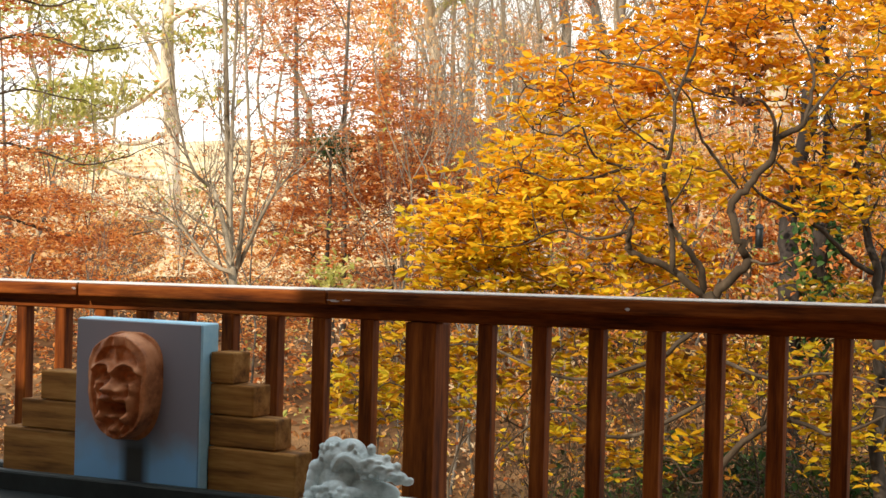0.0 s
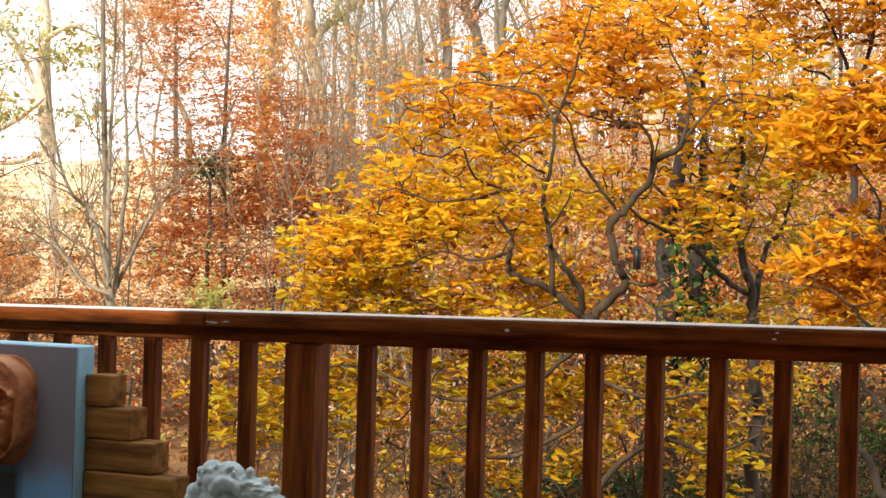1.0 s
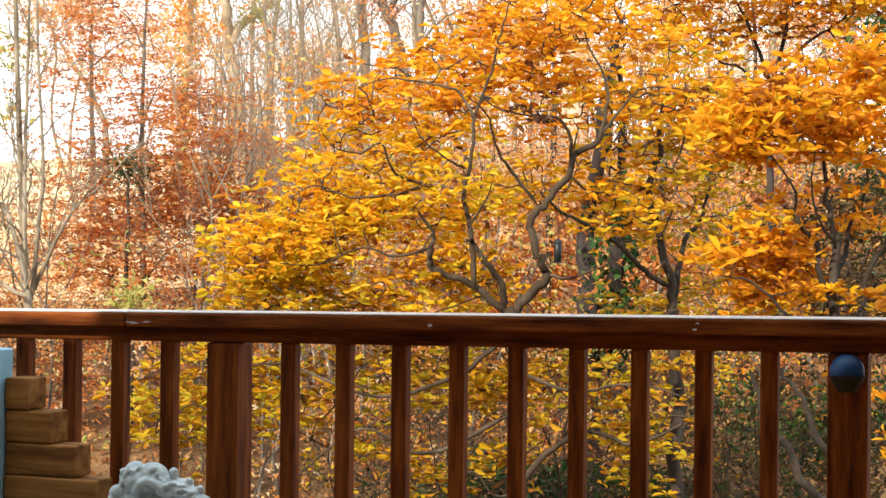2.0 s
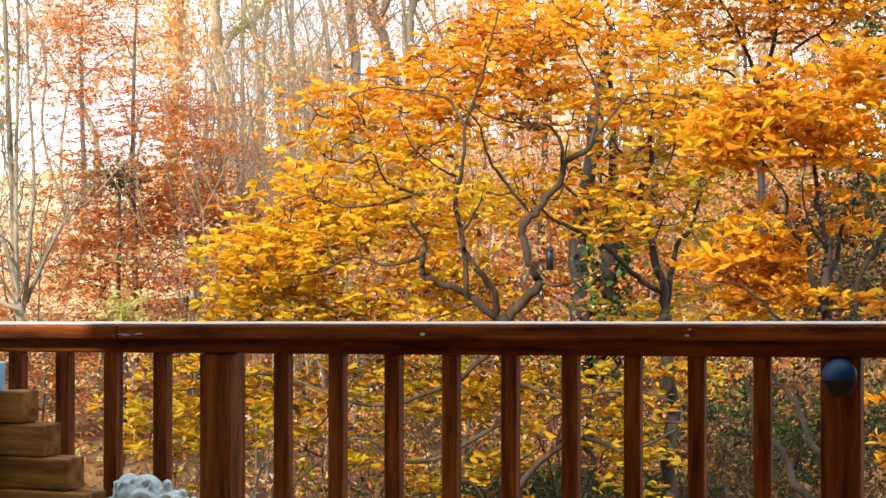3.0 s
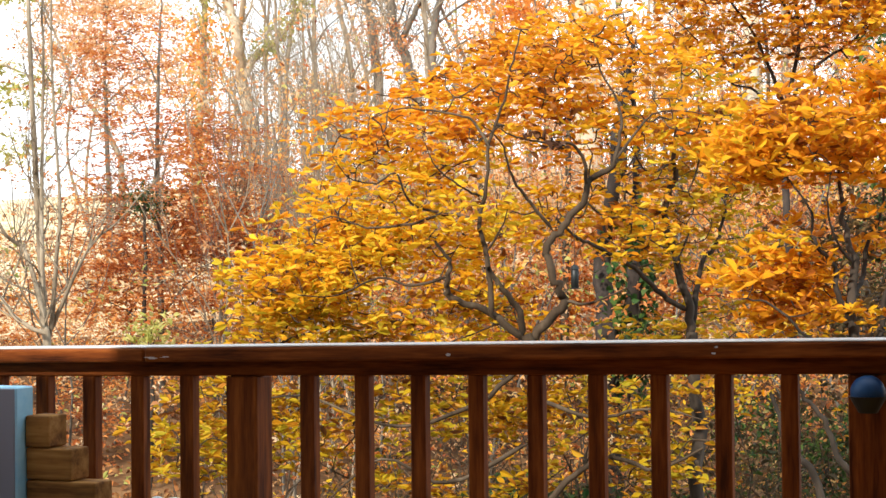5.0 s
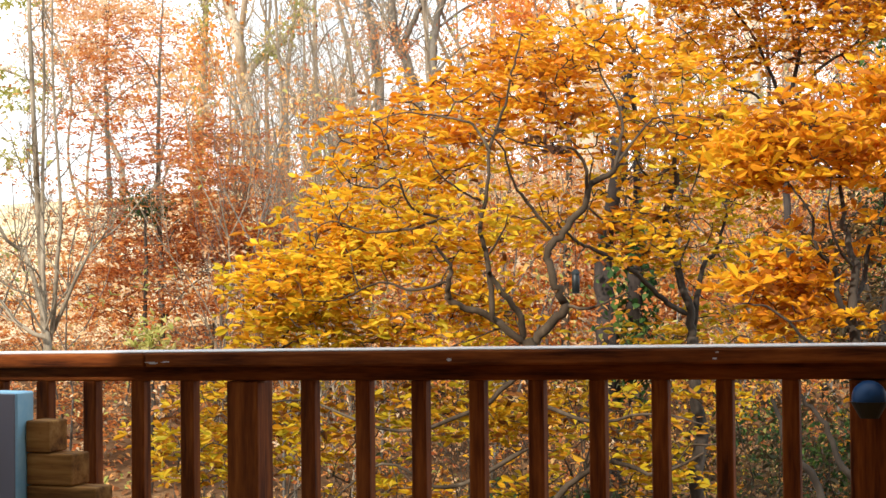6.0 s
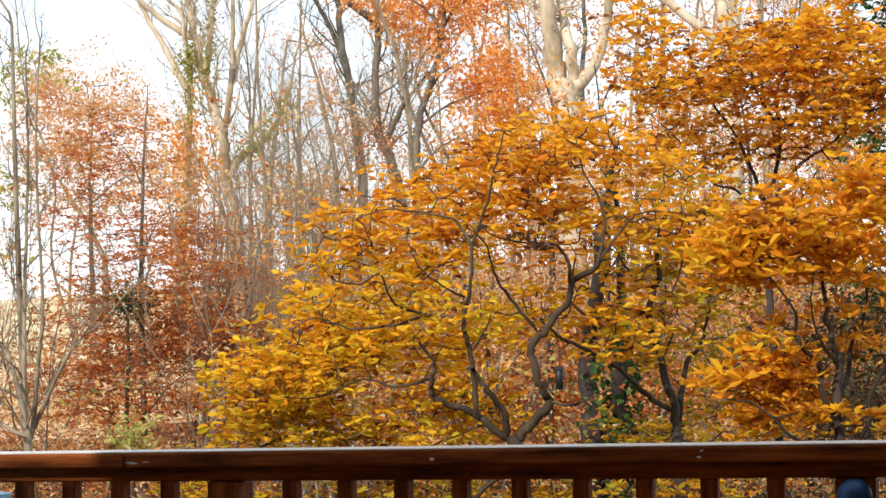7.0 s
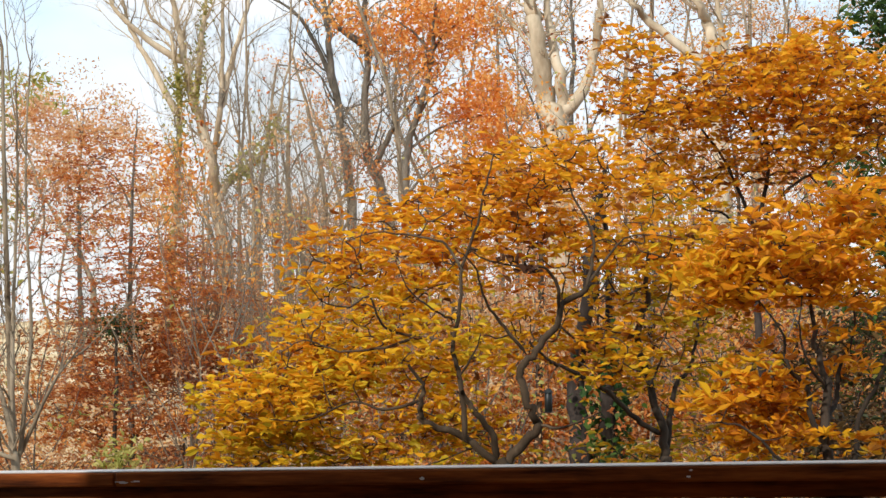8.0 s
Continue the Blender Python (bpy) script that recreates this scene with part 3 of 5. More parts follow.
    dead = lobes(rng, [(0.0700, 0.0850, 10.25, 0.09, 0.09, 0.03, 20), (0.058, 0.090, 10.25, 0.12, 0.10, 0.03, 10)])
    leaves("dead_foliage", rng, dead, 0.075, DEAD, tree, "bunch of dark brown dead leaves", kind="stuff")


def build_second_golden_tree():
    rng = np.random.default_rng(12)
    tree = empty("golden_tree", pose(0, 0, 0))
    tagged(tree, "slender golden autumn tree with dark forked stem", "tree")
    w, y, S = Wood(), 11.8, sight
    foot = np.array((0.156 * y, y, ground_height(0.156 * y, y)))
    lines = [w.limb(rng, (foot, S(0.157, -0.12, y), S(0.1538, -0.0325, y)), 0.060, 0.044, 8)]
    lines += limbs_of(w, rng, y, [
        (0.0, -0.1, 0.036, 0.014, [(0.1538, -0.0362), (0.152, -0.0158), (0.1446, 0.0107), (0.1386, 0.0425), (0.1447, 0.0656), (0.1436, 0.0760), (0.149, 0.11)]),
        (0.0, -0.8, 0.023, 0.008, [(0.1525, -0.0195), (0.1356, -0.0089), (0.1184, 0.008), (0.1034, 0.0173), (0.0891, 0.0243), (0.0802, 0.0288), (0.070, 0.040)]),
        (0.0, 0.2, 0.026, 0.006, [(0.1540, -0.0337), (0.1569, -0.0086), (0.162, 0.0127), (0.1707, 0.0234), (0.176, 0.05), (0.18, 0.10)]),
        (-0.1, -0.3, 0.012, 0.004, [(0.1390, 0.0415), (0.1297, 0.0442), (0.1119, 0.0475)]),
        (-0.1, -0.1, 0.010, 0.004, [(0.1442, 0.0107), (0.1529, 0.0303), (0.1457, 0.0391)]),
        (0.0, 0.0, 0.012, 0.004, [(0.1436, 0.0740), (0.128, 0.068), (0.119, 0.081), (0.11, 0.10)]),
    ])
    y = 12.3
    c = layered(rng, gappy(lobes(rng, [(0.16, 0.09, y, 0.55, 0.8, 0.5, 64), (0.17, 0.03, y, 0.5, 0.8, 0.45, 48), (0.19, -0.03, y, 0.6, 0.8, 0.15, 30), (0.13, -0.038, y, 0.5, 0.7, 0.08, 20)]), 1.5, -0.12), 0.17)
    twigs_to(w, rng, lines, c, 0.015, 0.0028, 0.95)
    w.done("trunk", BARK_DARK, tree)
    # The darkened low leaf puts this tree in shade by colour.
    whorls("crown", rng, c, 5, 5, 0.18, 0.035, 0.076, GOLD_LOW_SHADED, tree, width=0.37, flat=0.45)


def build_near_tree():
    rng = np.random.default_rng(13)
    tree = empty("amber_tree", pose(0, 0, 0))
    tagged(tree, "dense amber-leaved tree with dark inner branches", "tree")
    w, y, S = Wood(), 9.0, sight
    foot = np.array((0.262 * y, y, ground_height(0.262 * y, y)))
    lines = [
        w.limb(rng, (foot, S(0.266, -0.15, y), S(0.258, -0.08, y), S(0.2535, -0.02, y), S(0.2555, 0.012, y), S(0.248, 0.045, y + 0.1), S(0.250, 0.085, y + 0.2)), 0.052, 0.006, 8),
        w.limb(rng, (S(0.2545, -0.028, y), S(0.246, -0.010, y - 0.1), S(0.2435, 0.008, y - 0.1), S(0.232, 0.022, y - 0.2), S(0.228, 0.045, y - 0.2), S(0.212, 0.066, y - 0.2)), 0.020, 0.004),
        w.limb(rng, (S(0.2540, -0.012, y), S(0.262, 0.002, y + 0.2), S(0.264, 0.020, y + 0.2), S(0.275, 0.045, y + 0.3), S(0.273, 0.085, y + 0.3)), 0.019, 0.004),
        w.limb(rng, (S(0.2565, -0.060, y), S(0.271, -0.038, y + 0.1), S(0.276, -0.010, y + 0.1), S(0.292, 0.020, y), S(0.297, 0.05, y), S(0.31, 0.085, y)), 0.022, 0.004),
        w.limb(rng, (S(0.257, -0.068, y), S(0.243, -0.046, y - 0.2), S(0.226, -0.036, y - 0.3), S(0.205, -0.016, y - 0.3), S(0.185, -0.012, y - 0.3)), 0.015, 0.004),
        w.limb(rng, (S(0.2635, -0.13, y), S(0.246, -0.115, y - 0.1), S(0.236, -0.088, y - 0.1), S(0.222, -0.072, y - 0.1), S(0.214, -0.050, y - 0.2)), 0.022, 0.008),
        w.limb(rng, (S(0.266, -0.155, y), S(0.243, -0.148, y - 0.2), S(0.226, -0.118, y - 0.3), S(0.214, -0.105, y - 0.3), S(0.203, -0.072, y - 0.3)), 0.030, 0.011),
        w.limb(rng, (S(0.2555, 0.010, y), S(0.246, 0.022, y - 0.2), S(0.24, 0.045, y - 0.3), S(0.243, 0.07, y - 0.3)), 0.010, 0.003),
    ]
    c = gappy(lobes(rng, [(0.225, 0.086, y, 0.42, 0.7, 0.19, 84), (0.285, 0.088, y, 0.40, 0.7, 0.20, 76), (0.200, 0.078, y, 0.20, 0.5, 0.20, 34), (0.262, 0.120, y + 0.3, 0.36, 0.6, 0.12, 34),
                    (0.205, -0.002, y, 0.34, 0.5, 0.08, 44), (0.232, -0.020, y, 0.30, 0.5, 0.08, 40), (0.24, 0.03, y + 0.3, 0.35, 0.6, 0.16, 6), (0.295, 0.03, y, 0.3, 0.7, 0.30, 8), (0.225, 0.014, y - 0.2, 0.10, 0.2, 0.12, 8), (0.290, -0.034, y - 0.2, 0.22, 0.4, 0.05, 14),
                    (0.285, -0.10, y, 0.3, 0.6, 0.4, 5), (0.262, -0.005, y - 0.3, 0.25, 0.4, 0.18, 4), (0.275, -0.03, y - 0.2, 0.25, 0.4, 0.10, 6)]), 1.5, -0.16)
    c = layered(rng, c, 0.11)
    twigs_to(w, rng, lines, c, 0.014, 0.0028, 0.95)
    w.done("trunk", BARK_DARK, tree)
    whorls("crown", rng, c, 5, 7, 0.115, 0.030, 0.073, AMBER, tree, rise=0.30, flat=0.45)


def build_rear_tree():
    rng = np.random.default_rng(14)
    tree = empty("amber_tree", pose(0, 0, 0))
    tagged(tree, "tall amber and brown leaved tree behind the golden trees", "tree")
    w, y, S = Wood(), 15.0, sight
    foot = np.array((0.215 * y, y, ground_height(0.215 * y, y)))
    lines = [w.limb(rng, (foot, S(0.218, -0.02, y), S(0.212, 0.08, y), S(0.216, 0.115, y)), 0.045, 0.026, 8)]
    lines += limbs_of(w, rng, y, [
        (0.0, 0.0, 0.020, 0.005, [(0.215, 0.105), (0.204, 0.135), (0.192, 0.160), (0.172, 0.185), (0.150, 0.215)]),
        (0.0, 0.3, 0.022, 0.005, [(0.216, 0.113), (0.224, 0.15), (0.222, 0.18), (0.236, 0.21), (0.240, 0.245)]),
        (0.0, -0.2, 0.018, 0.005, [(0.2155, 0.110), (0.236, 0.135), (0.258, 0.150), (0.275, 0.172), (0.292, 0.18)]),
        (0.0, -0.3, 0.015, 0.004, [(0.213, 0.095), (0.196, 0.118), (0.180, 0.124), (0.160, 0.150), (0.142, 0.168)]),
        (0.0, 0.2, 0.014, 0.004, [(0.222, 0.16), (0.208, 0.185), (0.205, 0.21), (0.192, 0.235)]),
    ])
    y = 14.7
    c = gappy(lobes(rng, [(0.160, 0.222, y, 0.50, 0.9, 0.28, 90), (0.150, 0.185, y, 0.40, 0.9, 0.26, 60), (0.200, 0.198, y, 0.6, 1.0, 0.34, 110), (0.255, 0.210, y, 0.65, 1.0, 0.36, 130),
                    (0.285, 0.175, y, 0.5, 1.0, 0.36, 80), (0.235, 0.165, y, 0.6, 0.9, 0.30, 70), (0.180, 0.150, y, 0.5, 0.9, 0.26, 44), (0.19, 0.10, y + 0.8, 0.5, 1.0, 0.5, 24), (0.26, 0.08, y + 0.8, 0.9, 1.0, 0.6, 30)]), 1.5, -0.13)
    c = layered(rng, c, 0.20, 0.35)
    twigs_to(w, rng, lines, c, 0.014, 0.003, 0.9)
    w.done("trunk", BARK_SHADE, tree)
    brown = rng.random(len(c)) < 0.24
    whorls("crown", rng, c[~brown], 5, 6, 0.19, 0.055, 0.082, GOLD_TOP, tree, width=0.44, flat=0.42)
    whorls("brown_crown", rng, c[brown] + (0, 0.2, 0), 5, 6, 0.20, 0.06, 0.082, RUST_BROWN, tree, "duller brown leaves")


def build_leafy(name, label, seed, y, stem, specs, mat, bark, size, per, rh, rv, r0=0.14, layer=0.0, gaps=-0.15):
    """A tree further off: a stem through slopes, limbs to its foliage lobes, layered sprays of leaves."""
    rng = np.random.default_rng(seed)
    tree = empty(name, pose(0, 0, 0))
    tagged(tree, label, "tree")
    w = Wood()
    x0 = stem[0][0] * y
    pts = [np.array((x0, y, ground_height(x0, y)))] + [sight(a, b, y) for a, b in stem]
    lines = [w.limb(rng, pts, r0, r0 * 0.12, 8, rough=0.2)]
    trunk = lines[0]
    for bx, bz, yy, rx, ry, rz, n in specs:
        end = sight(bx, bz, yy)
        k = np.abs(trunk[:, 2] - (end[2] - 0.8)).argmin()
        a = trunk[k]
        lines.append(w.limb(rng, (a, a + (end - a) * 0.4 + (0, 0, 0.15), end), r0 * 0.3, r0 * 0.08, 5))
    c = gappy(lobes(rng, specs), 0.9, gaps)
    if layer:
        c = layered(rng, c, layer, 0.16)
        c[:, 2] += 0.35 * np.sin(c[:, 0] * 1.1 + c[:, 1] * 0.8) - 0.06 * np.abs(c[:, 0] - x0)
    twigs_to(w, rng, lines, c, 0.014, 0.004, 0.8)
    w.done("trunk", bark, tree)
    if layer:
        whorls("crown", rng, c, per // 6, 6, rh, rv, size, mat, tree, rise=-0.06, width=0.42, flat=0.93, lean=0.12)
    else:
        leaves("crown", rng, clumps(rng, c, per, rh, rv), size, mat, tree, flat=0.30, droop=0.1)
    return tree


build_golden_tree()
build_second_golden_tree()
build_near_tree()
build_rear_tree()
Y = 22.0
build_leafy("rust_tree", "rust-red oak with layered autumn foliage", 21, Y, [(-0.178, 0.0), (-0.180, 0.08), (-0.178, 0.15), (-0.176, 0.19)],
            [(-0.20, 0.120, Y, 1.2, 1.2, 0.45, 36), (-0.17, 0.085, Y, 1.0, 1.2, 0.35, 34), (-0.155, 0.055, Y, 1.2, 1.4, 0.45, 84), (-0.20, 0.045, Y, 0.7, 1.0, 0.4, 44), (-0.18, 0.012, Y, 1.5, 1.4, 0.35, 110), (-0.13, 0.02, Y, 0.8, 1.2, 0.4, 60),
             (-0.22, -0.005, Y, 0.9, 1.0, 0.25, 44), (-0.15, -0.025, Y, 1.2, 1.2, 0.25, 70), (-0.2, 0.155, Y, 0.9, 1.0, 0.4, 16), (-0.155, 0.12, Y, 0.8, 1.0, 0.6, 12), (-0.2, -0.07, Y, 1.6, 1.2, 0.5, 60)],
            RUST, BARK_GREY, 0.064, 108, 0.40, 0.024, 0.055, 0.40)
build_leafy("rust_tree", "rust-orange beech with low drooping layers", 22, Y + 4, [(-0.40, 0.0), (-0.405, 0.08), (-0.41, 0.16)],
            [(-0.385, 0.018, Y + 3, 1.5, 1.2, 0.22, 60), (-0.37, 0.0, Y + 3, 1.2, 1.2, 0.18, 40), (-0.41, 0.04, Y + 3, 1.2, 1.2, 0.3, 40), (-0.39, -0.02, Y + 3, 1.4, 1.2, 0.25, 50), (-0.31, -0.03, Y + 3, 1.6, 1.2, 0.2, 40), (-0.36, -0.08, Y + 3, 2.0, 1.2, 0.6, 60)],
            RUST, BARK_GREY, 0.068, 96, 0.44, 0.024, 0.06, 0.5)
build_leafy("beech_tree", "low orange-red beech behind the golden trees", 57, 23.0, [(0.105, -0.06), (0.108, 0.0), (0.104, 0.05)],
            [(0.075, -0.015, 23, 0.7, 0.9, 0.35, 50), (0.115, -0.02, 23, 0.8, 0.9, 0.35, 60), (0.095, 0.015, 23, 0.7, 0.9, 0.3, 40), (0.14, 0.0, 23, 0.6, 0.9, 0.35, 40), (0.05, -0.03, 23, 0.7, 0.9, 0.3, 40)],
            RED, BARK_BROWN, 0.066, 96, 0.28, 0.03, 0.05, 0.3)
build_leafy("orange_tree", "tall bare-topped tree with bright orange leaves", 23, 32.0, [(-0.004, 0.05), (-0.0064, 0.1462), (-0.0019, 0.1751), (0.0074, 0.2041), (0.0112, 0.2296), (0.0133, 0.259), (0.015, 0.32)],
            [(0.025, 0.205, 32, 1.2, 1.2, 1.1, 90), (0.005, 0.235, 32, 1.4, 1.2, 0.8, 80), (0.045, 0.185, 32, 0.8, 1.0, 0.7, 50), (-0.02, 0.25, 32, 1.4, 1.2, 0.4, 40), (0.04, 0.25, 32, 1.0, 1.0, 0.7, 40), (0.03, 0.16, 32, 1.0, 1.0, 0.7, 30)],
            ORANGE, BARK_GREY, 0.115, 32, 0.20, 0.20, 0.12, gaps=-0.06)
build_leafy("peach_tree", "distant tree with pale orange leaves", 24, 38.0, [(-0.21, 0.05), (-0.212, 0.13), (-0.21, 0.19)],
            [(-0.215, 0.19, 38, 1.6, 1.4, 1.0, 80), (-0.19, 0.165, 38, 1.6, 1.4, 1.2, 60), (-0.235, 0.165, 38, 1.2, 1.4, 1.2, 60), (-0.17, 0.14, 38, 1.4, 1.4, 1.2, 40), (-0.21, 0.13, 38, 2.0, 1.4, 1.0, 50)],
            PEACH, BARK_GREY, 0.09, 62, 0.30, 0.14, 0.10)

for seed, bx, y, mat, bark, top in ((25, 0.035, 26.0, RUST, BARK_GREY, 0.13), (26, 0.135, 28.0, PEACH, BARK_GREY, 0.15), (27, 0.235, 25.0, RUST, BARK_DARK, 0.14), (28, 0.085, 34.0, ORANGE, BARK_GREY, 0.12), (29, 0.185, 33.0, RUST, BARK_GREY, 0.15), (30, -0.045, 30.0, PEACH, BARK_GREY, 0.10), (44, 0.075, 22.0, PEACH, BARK_BROWN, 0.165), (45, 0.145, 24.0, ORANGE, BARK_BROWN, 0.165), (46, 0.02, 24.0, ORANGE, BARK_BROWN, 0.14), (47, -0.082, 30.0, PEACH, BARK_GREY, 0.17), (48, -0.108, 28.0, ORANGE, BARK_GREY, 0.12), (49, -0.058, 32.0, RUST, BARK_BROWN, 0.15), (53, 0.110, 26.0, PEACH, BARK_BROWN, 0.20), (54, 0.06, 29.0, ORANGE, BARK_GREY, 0.19), (55, 0.200, 27.0, PEACH, BARK_BROWN, 0.20)):
    build_leafy("woodland_tree", "woodland tree with thin autumn leaves behind the golden trees", seed, y, [(bx, 0.0), (bx + 0.004, top * 0.6), (bx - 0.003, top)],
                [(bx - 0.03, top * 0.35, y, 1.0, 1.2, 0.5, 34), (bx + 0.03, top * 0.25, y, 1.0, 1.2, 0.5, 34), (bx, top * 0.7, y, 1.1, 1.2, 0.6, 40), (bx - 0.01, top * 0.05, y, 1.5, 1.2, 0.5, 40), (bx + 0.02, -0.04, y, 1.5, 1.2, 0.4, 30), (bx + 0.02, top, y, 0.8, 1.0, 0.5, 18)],
                mat, bark, 0.085, 26, 0.28, 0.06, 0.08)["group"] = "woodland trees"


# ---- bare and far trees ----
def stem_tree(name, label, seed, y, stems, bark, r0, twig=1.0, level=2, kids=4, spread=0.6, lift=0.3, share=0.35, sides=8, ground=True, thin=0.5):
    """A bare tree: stems through slopes, with twigs that grow from their upper parts."""
    rng = np.random.default_rng(seed)
    tree = empty(name, pose(0, 0, 0))
    tagged(tree, label, "tree")
    w = Wood()
    for k, stem in enumerate(stems):
        pts = [sight(a, b, y + rng.normal(0, 0.15)) for a, b in stem]
        if ground and k == 0:
            x0 = stem[0][0] * y
            pts.insert(0, np.array((x0, y, ground_height(x0, y) - 0.1)))
        r = r0 * (1.0 if k == 0 else thin)
        line = w.limb(rng, pts, r, r * 0.3, sides, rough=0.18)
        way = np.gradient(line, axis=0)
        for i in range(int(len(line) * share), len(line)):
            if rng.random() < 0.75:
                side = rng.normal(0, 1, 3)
                side[2] = abs(side[2]) * 0.7
                f = 1 - 0.6 * i / len(line)
                w.grow(rng, line[i], way[i] / np.linalg.norm(way[i]) * 0.6 + side / np.linalg.norm(side), twig * rng.uniform(0.6, 1.3) * f, r * 0.22 * f + 0.004, level, spread, lift, None, kids)
        w.grow(rng, line[-1], way[-1], twig, r * 0.3, level, spread, lift, None, kids)
    w.done("trunk", bark, tree)
    return tree


def ivy_on(tree, seed, y, stem, radius, n, mat, size=0.09):
    """Ivy leaves that wrap a stem of a tree."""
    rng = np.random.default_rng(seed)
    line = smooth_line([sight(a, b, y) for a, b in stem], 12)
    p = line[rng.integers(0, len(line), n)] + rng.normal(0, 1, (n, 3)) * (radius, radius, 0.15) * rng.uniform(0.3, 1.5, (n, 1))
    leaves("ivy", rng, p, size, mat, next(o for o in tree.children if o.name.startswith("trunk")), "climbing ivy leaves", width=0.8, flat=0.2)


stem_tree("bare_tree", "slim grey many-stemmed bare tree", 31, 14.0,
          [[(-0.249, -0.05), (-0.2515, -0.02), (-0.255, 0.055), (-0.259, 0.145), (-0.262, 0.23)], [(-0.2475, -0.035), (-0.243, 0.02), (-0.2412, 0.055), (-0.246, 0.145), (-0.244, 0.22)],
           [(-0.251, -0.02), (-0.262, 0.02), (-0.2777, 0.0366), (-0.288, 0.07), (-0.294, 0.11)], [(-0.252, 0.0), (-0.2525, 0.06), (-0.251, 0.14), (-0.253, 0.21)], [(-0.248, -0.03), (-0.235, 0.0), (-0.222, 0.025), (-0.205, 0.04)], [(-0.25, -0.03), (-0.268, -0.02), (-0.285, 0.0), (-0.31, 0.005)]],
          TAN_BARK, 0.046, 0.75, 2, 4, 0.5, 0.5, 0.3)

def build_bough_tree():
    rng = np.random.default_rng(58)
    y = 19.0
    tree = stem_tree("rust_tree", "brown tree with long level boughs and sparse rust leaves", 58, y,
                     [[(-0.455, 0.0), (-0.452, 0.10), (-0.456, 0.24)], [(-0.452, 0.095), (-0.41, 0.118), (-0.38, 0.121), (-0.350, 0.112), (-0.325, 0.114)], [(-0.453, 0.045), (-0.415, 0.052), (-0.38, 0.046), (-0.35, 0.038), (-0.32, 0.044)],
                      [(-0.453, 0.13), (-0.41, 0.146), (-0.375, 0.140), (-0.35, 0.148)], [(-0.454, 0.0), (-0.41, 0.004), (-0.37, -0.006), (-0.335, -0.010), (-0.305, -0.004)], [(-0.453, 0.075), (-0.42, 0.080), (-0.39, 0.086), (-0.36, 0.080)]],
                     BARK_BROWN, 0.10, 0.8, 3, 3, 0.5, 0.08, 0.25, thin=0.24)
    c = layered(rng, lobes(rng, [(-0.385, 0.014, y, 0.9, 0.6, 0.14, 46), (-0.36, -0.012, y, 0.9, 0.6, 0.12, 40), (-0.395, 0.115, y, 0.5, 0.6, 0.25, 22), (-0.375, 0.05, y, 0.7, 0.6, 0.10, 20), (-0.40, 0.14, y, 0.4, 0.6, 0.15, 12)]), 0.2)
    whorls("crown", rng, c, 9, 6, 0.24, 0.02, 0.064, RUST, tree, rise=-0.05, flat=0.9, lean=0.1)


build_bough_tree()
# Bark lifted towards white; the sun's glare on the trunk is in its colour.
SUNLIT_PINE_BARK = surface("sunlit_pine_bark", [(0.3, (0.50, 0.40, 0.28)), (0.55, (0.76, 0.66, 0.50)), (0.8, (0.86, 0.79, 0.66))], (1, 1, 0.3), 2.2, 8.0, 0.9, 0.5, 0.02, 0.2, 14.0)
PINE = stem_tree("pine_tree", "tall pine, its trunk coloured pale for the sun, with high green needles", 32, 34.0,
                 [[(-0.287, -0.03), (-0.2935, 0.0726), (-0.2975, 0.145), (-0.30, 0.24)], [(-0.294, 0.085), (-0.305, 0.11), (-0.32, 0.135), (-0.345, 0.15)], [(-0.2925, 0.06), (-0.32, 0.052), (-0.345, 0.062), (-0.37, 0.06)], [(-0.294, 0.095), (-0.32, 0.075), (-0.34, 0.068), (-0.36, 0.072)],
                  [(-0.291, 0.03), (-0.32, 0.032), (-0.35, 0.04), (-0.38, 0.036)], [(-0.297, 0.13), (-0.28, 0.14), (-0.265, 0.135)]], SUNLIT_PINE_BARK, 0.26, 1.5, 3, 3, 0.55, 0.1, 0.45, thin=0.26)


def pine_needles():
    rng = np.random.default_rng(33)
    c = lobes(rng, [(-0.345, 0.085, 34, 1.7, 1.2, 0.35, 60), (-0.37, 0.07, 34, 1.4, 1.2, 0.3, 45), (-0.275, 0.125, 34, 0.7, 0.8, 0.5, 26), (-0.33, 0.135, 34, 1.6, 1.2, 0.5, 45), (-0.40, 0.14, 34, 1.2, 1.2, 0.4, 30), (-0.275, 0.085, 34, 0.5, 0.6, 0.2, 9), (-0.355, 0.04, 34, 1.2, 1, 0.2, 20), (-0.36, 0.115, 34, 1.4, 1.0, 0.3, 40), (-0.30, 0.20, 34, 2.5, 1.6, 1.2, 90)])
    leaves("needles", rng, clumps(rng, c, 22, 0.32, 0.07), 0.17, NEEDLE, PINE, "green pine needles", width=0.06, flat=0.1, droop=0.0)


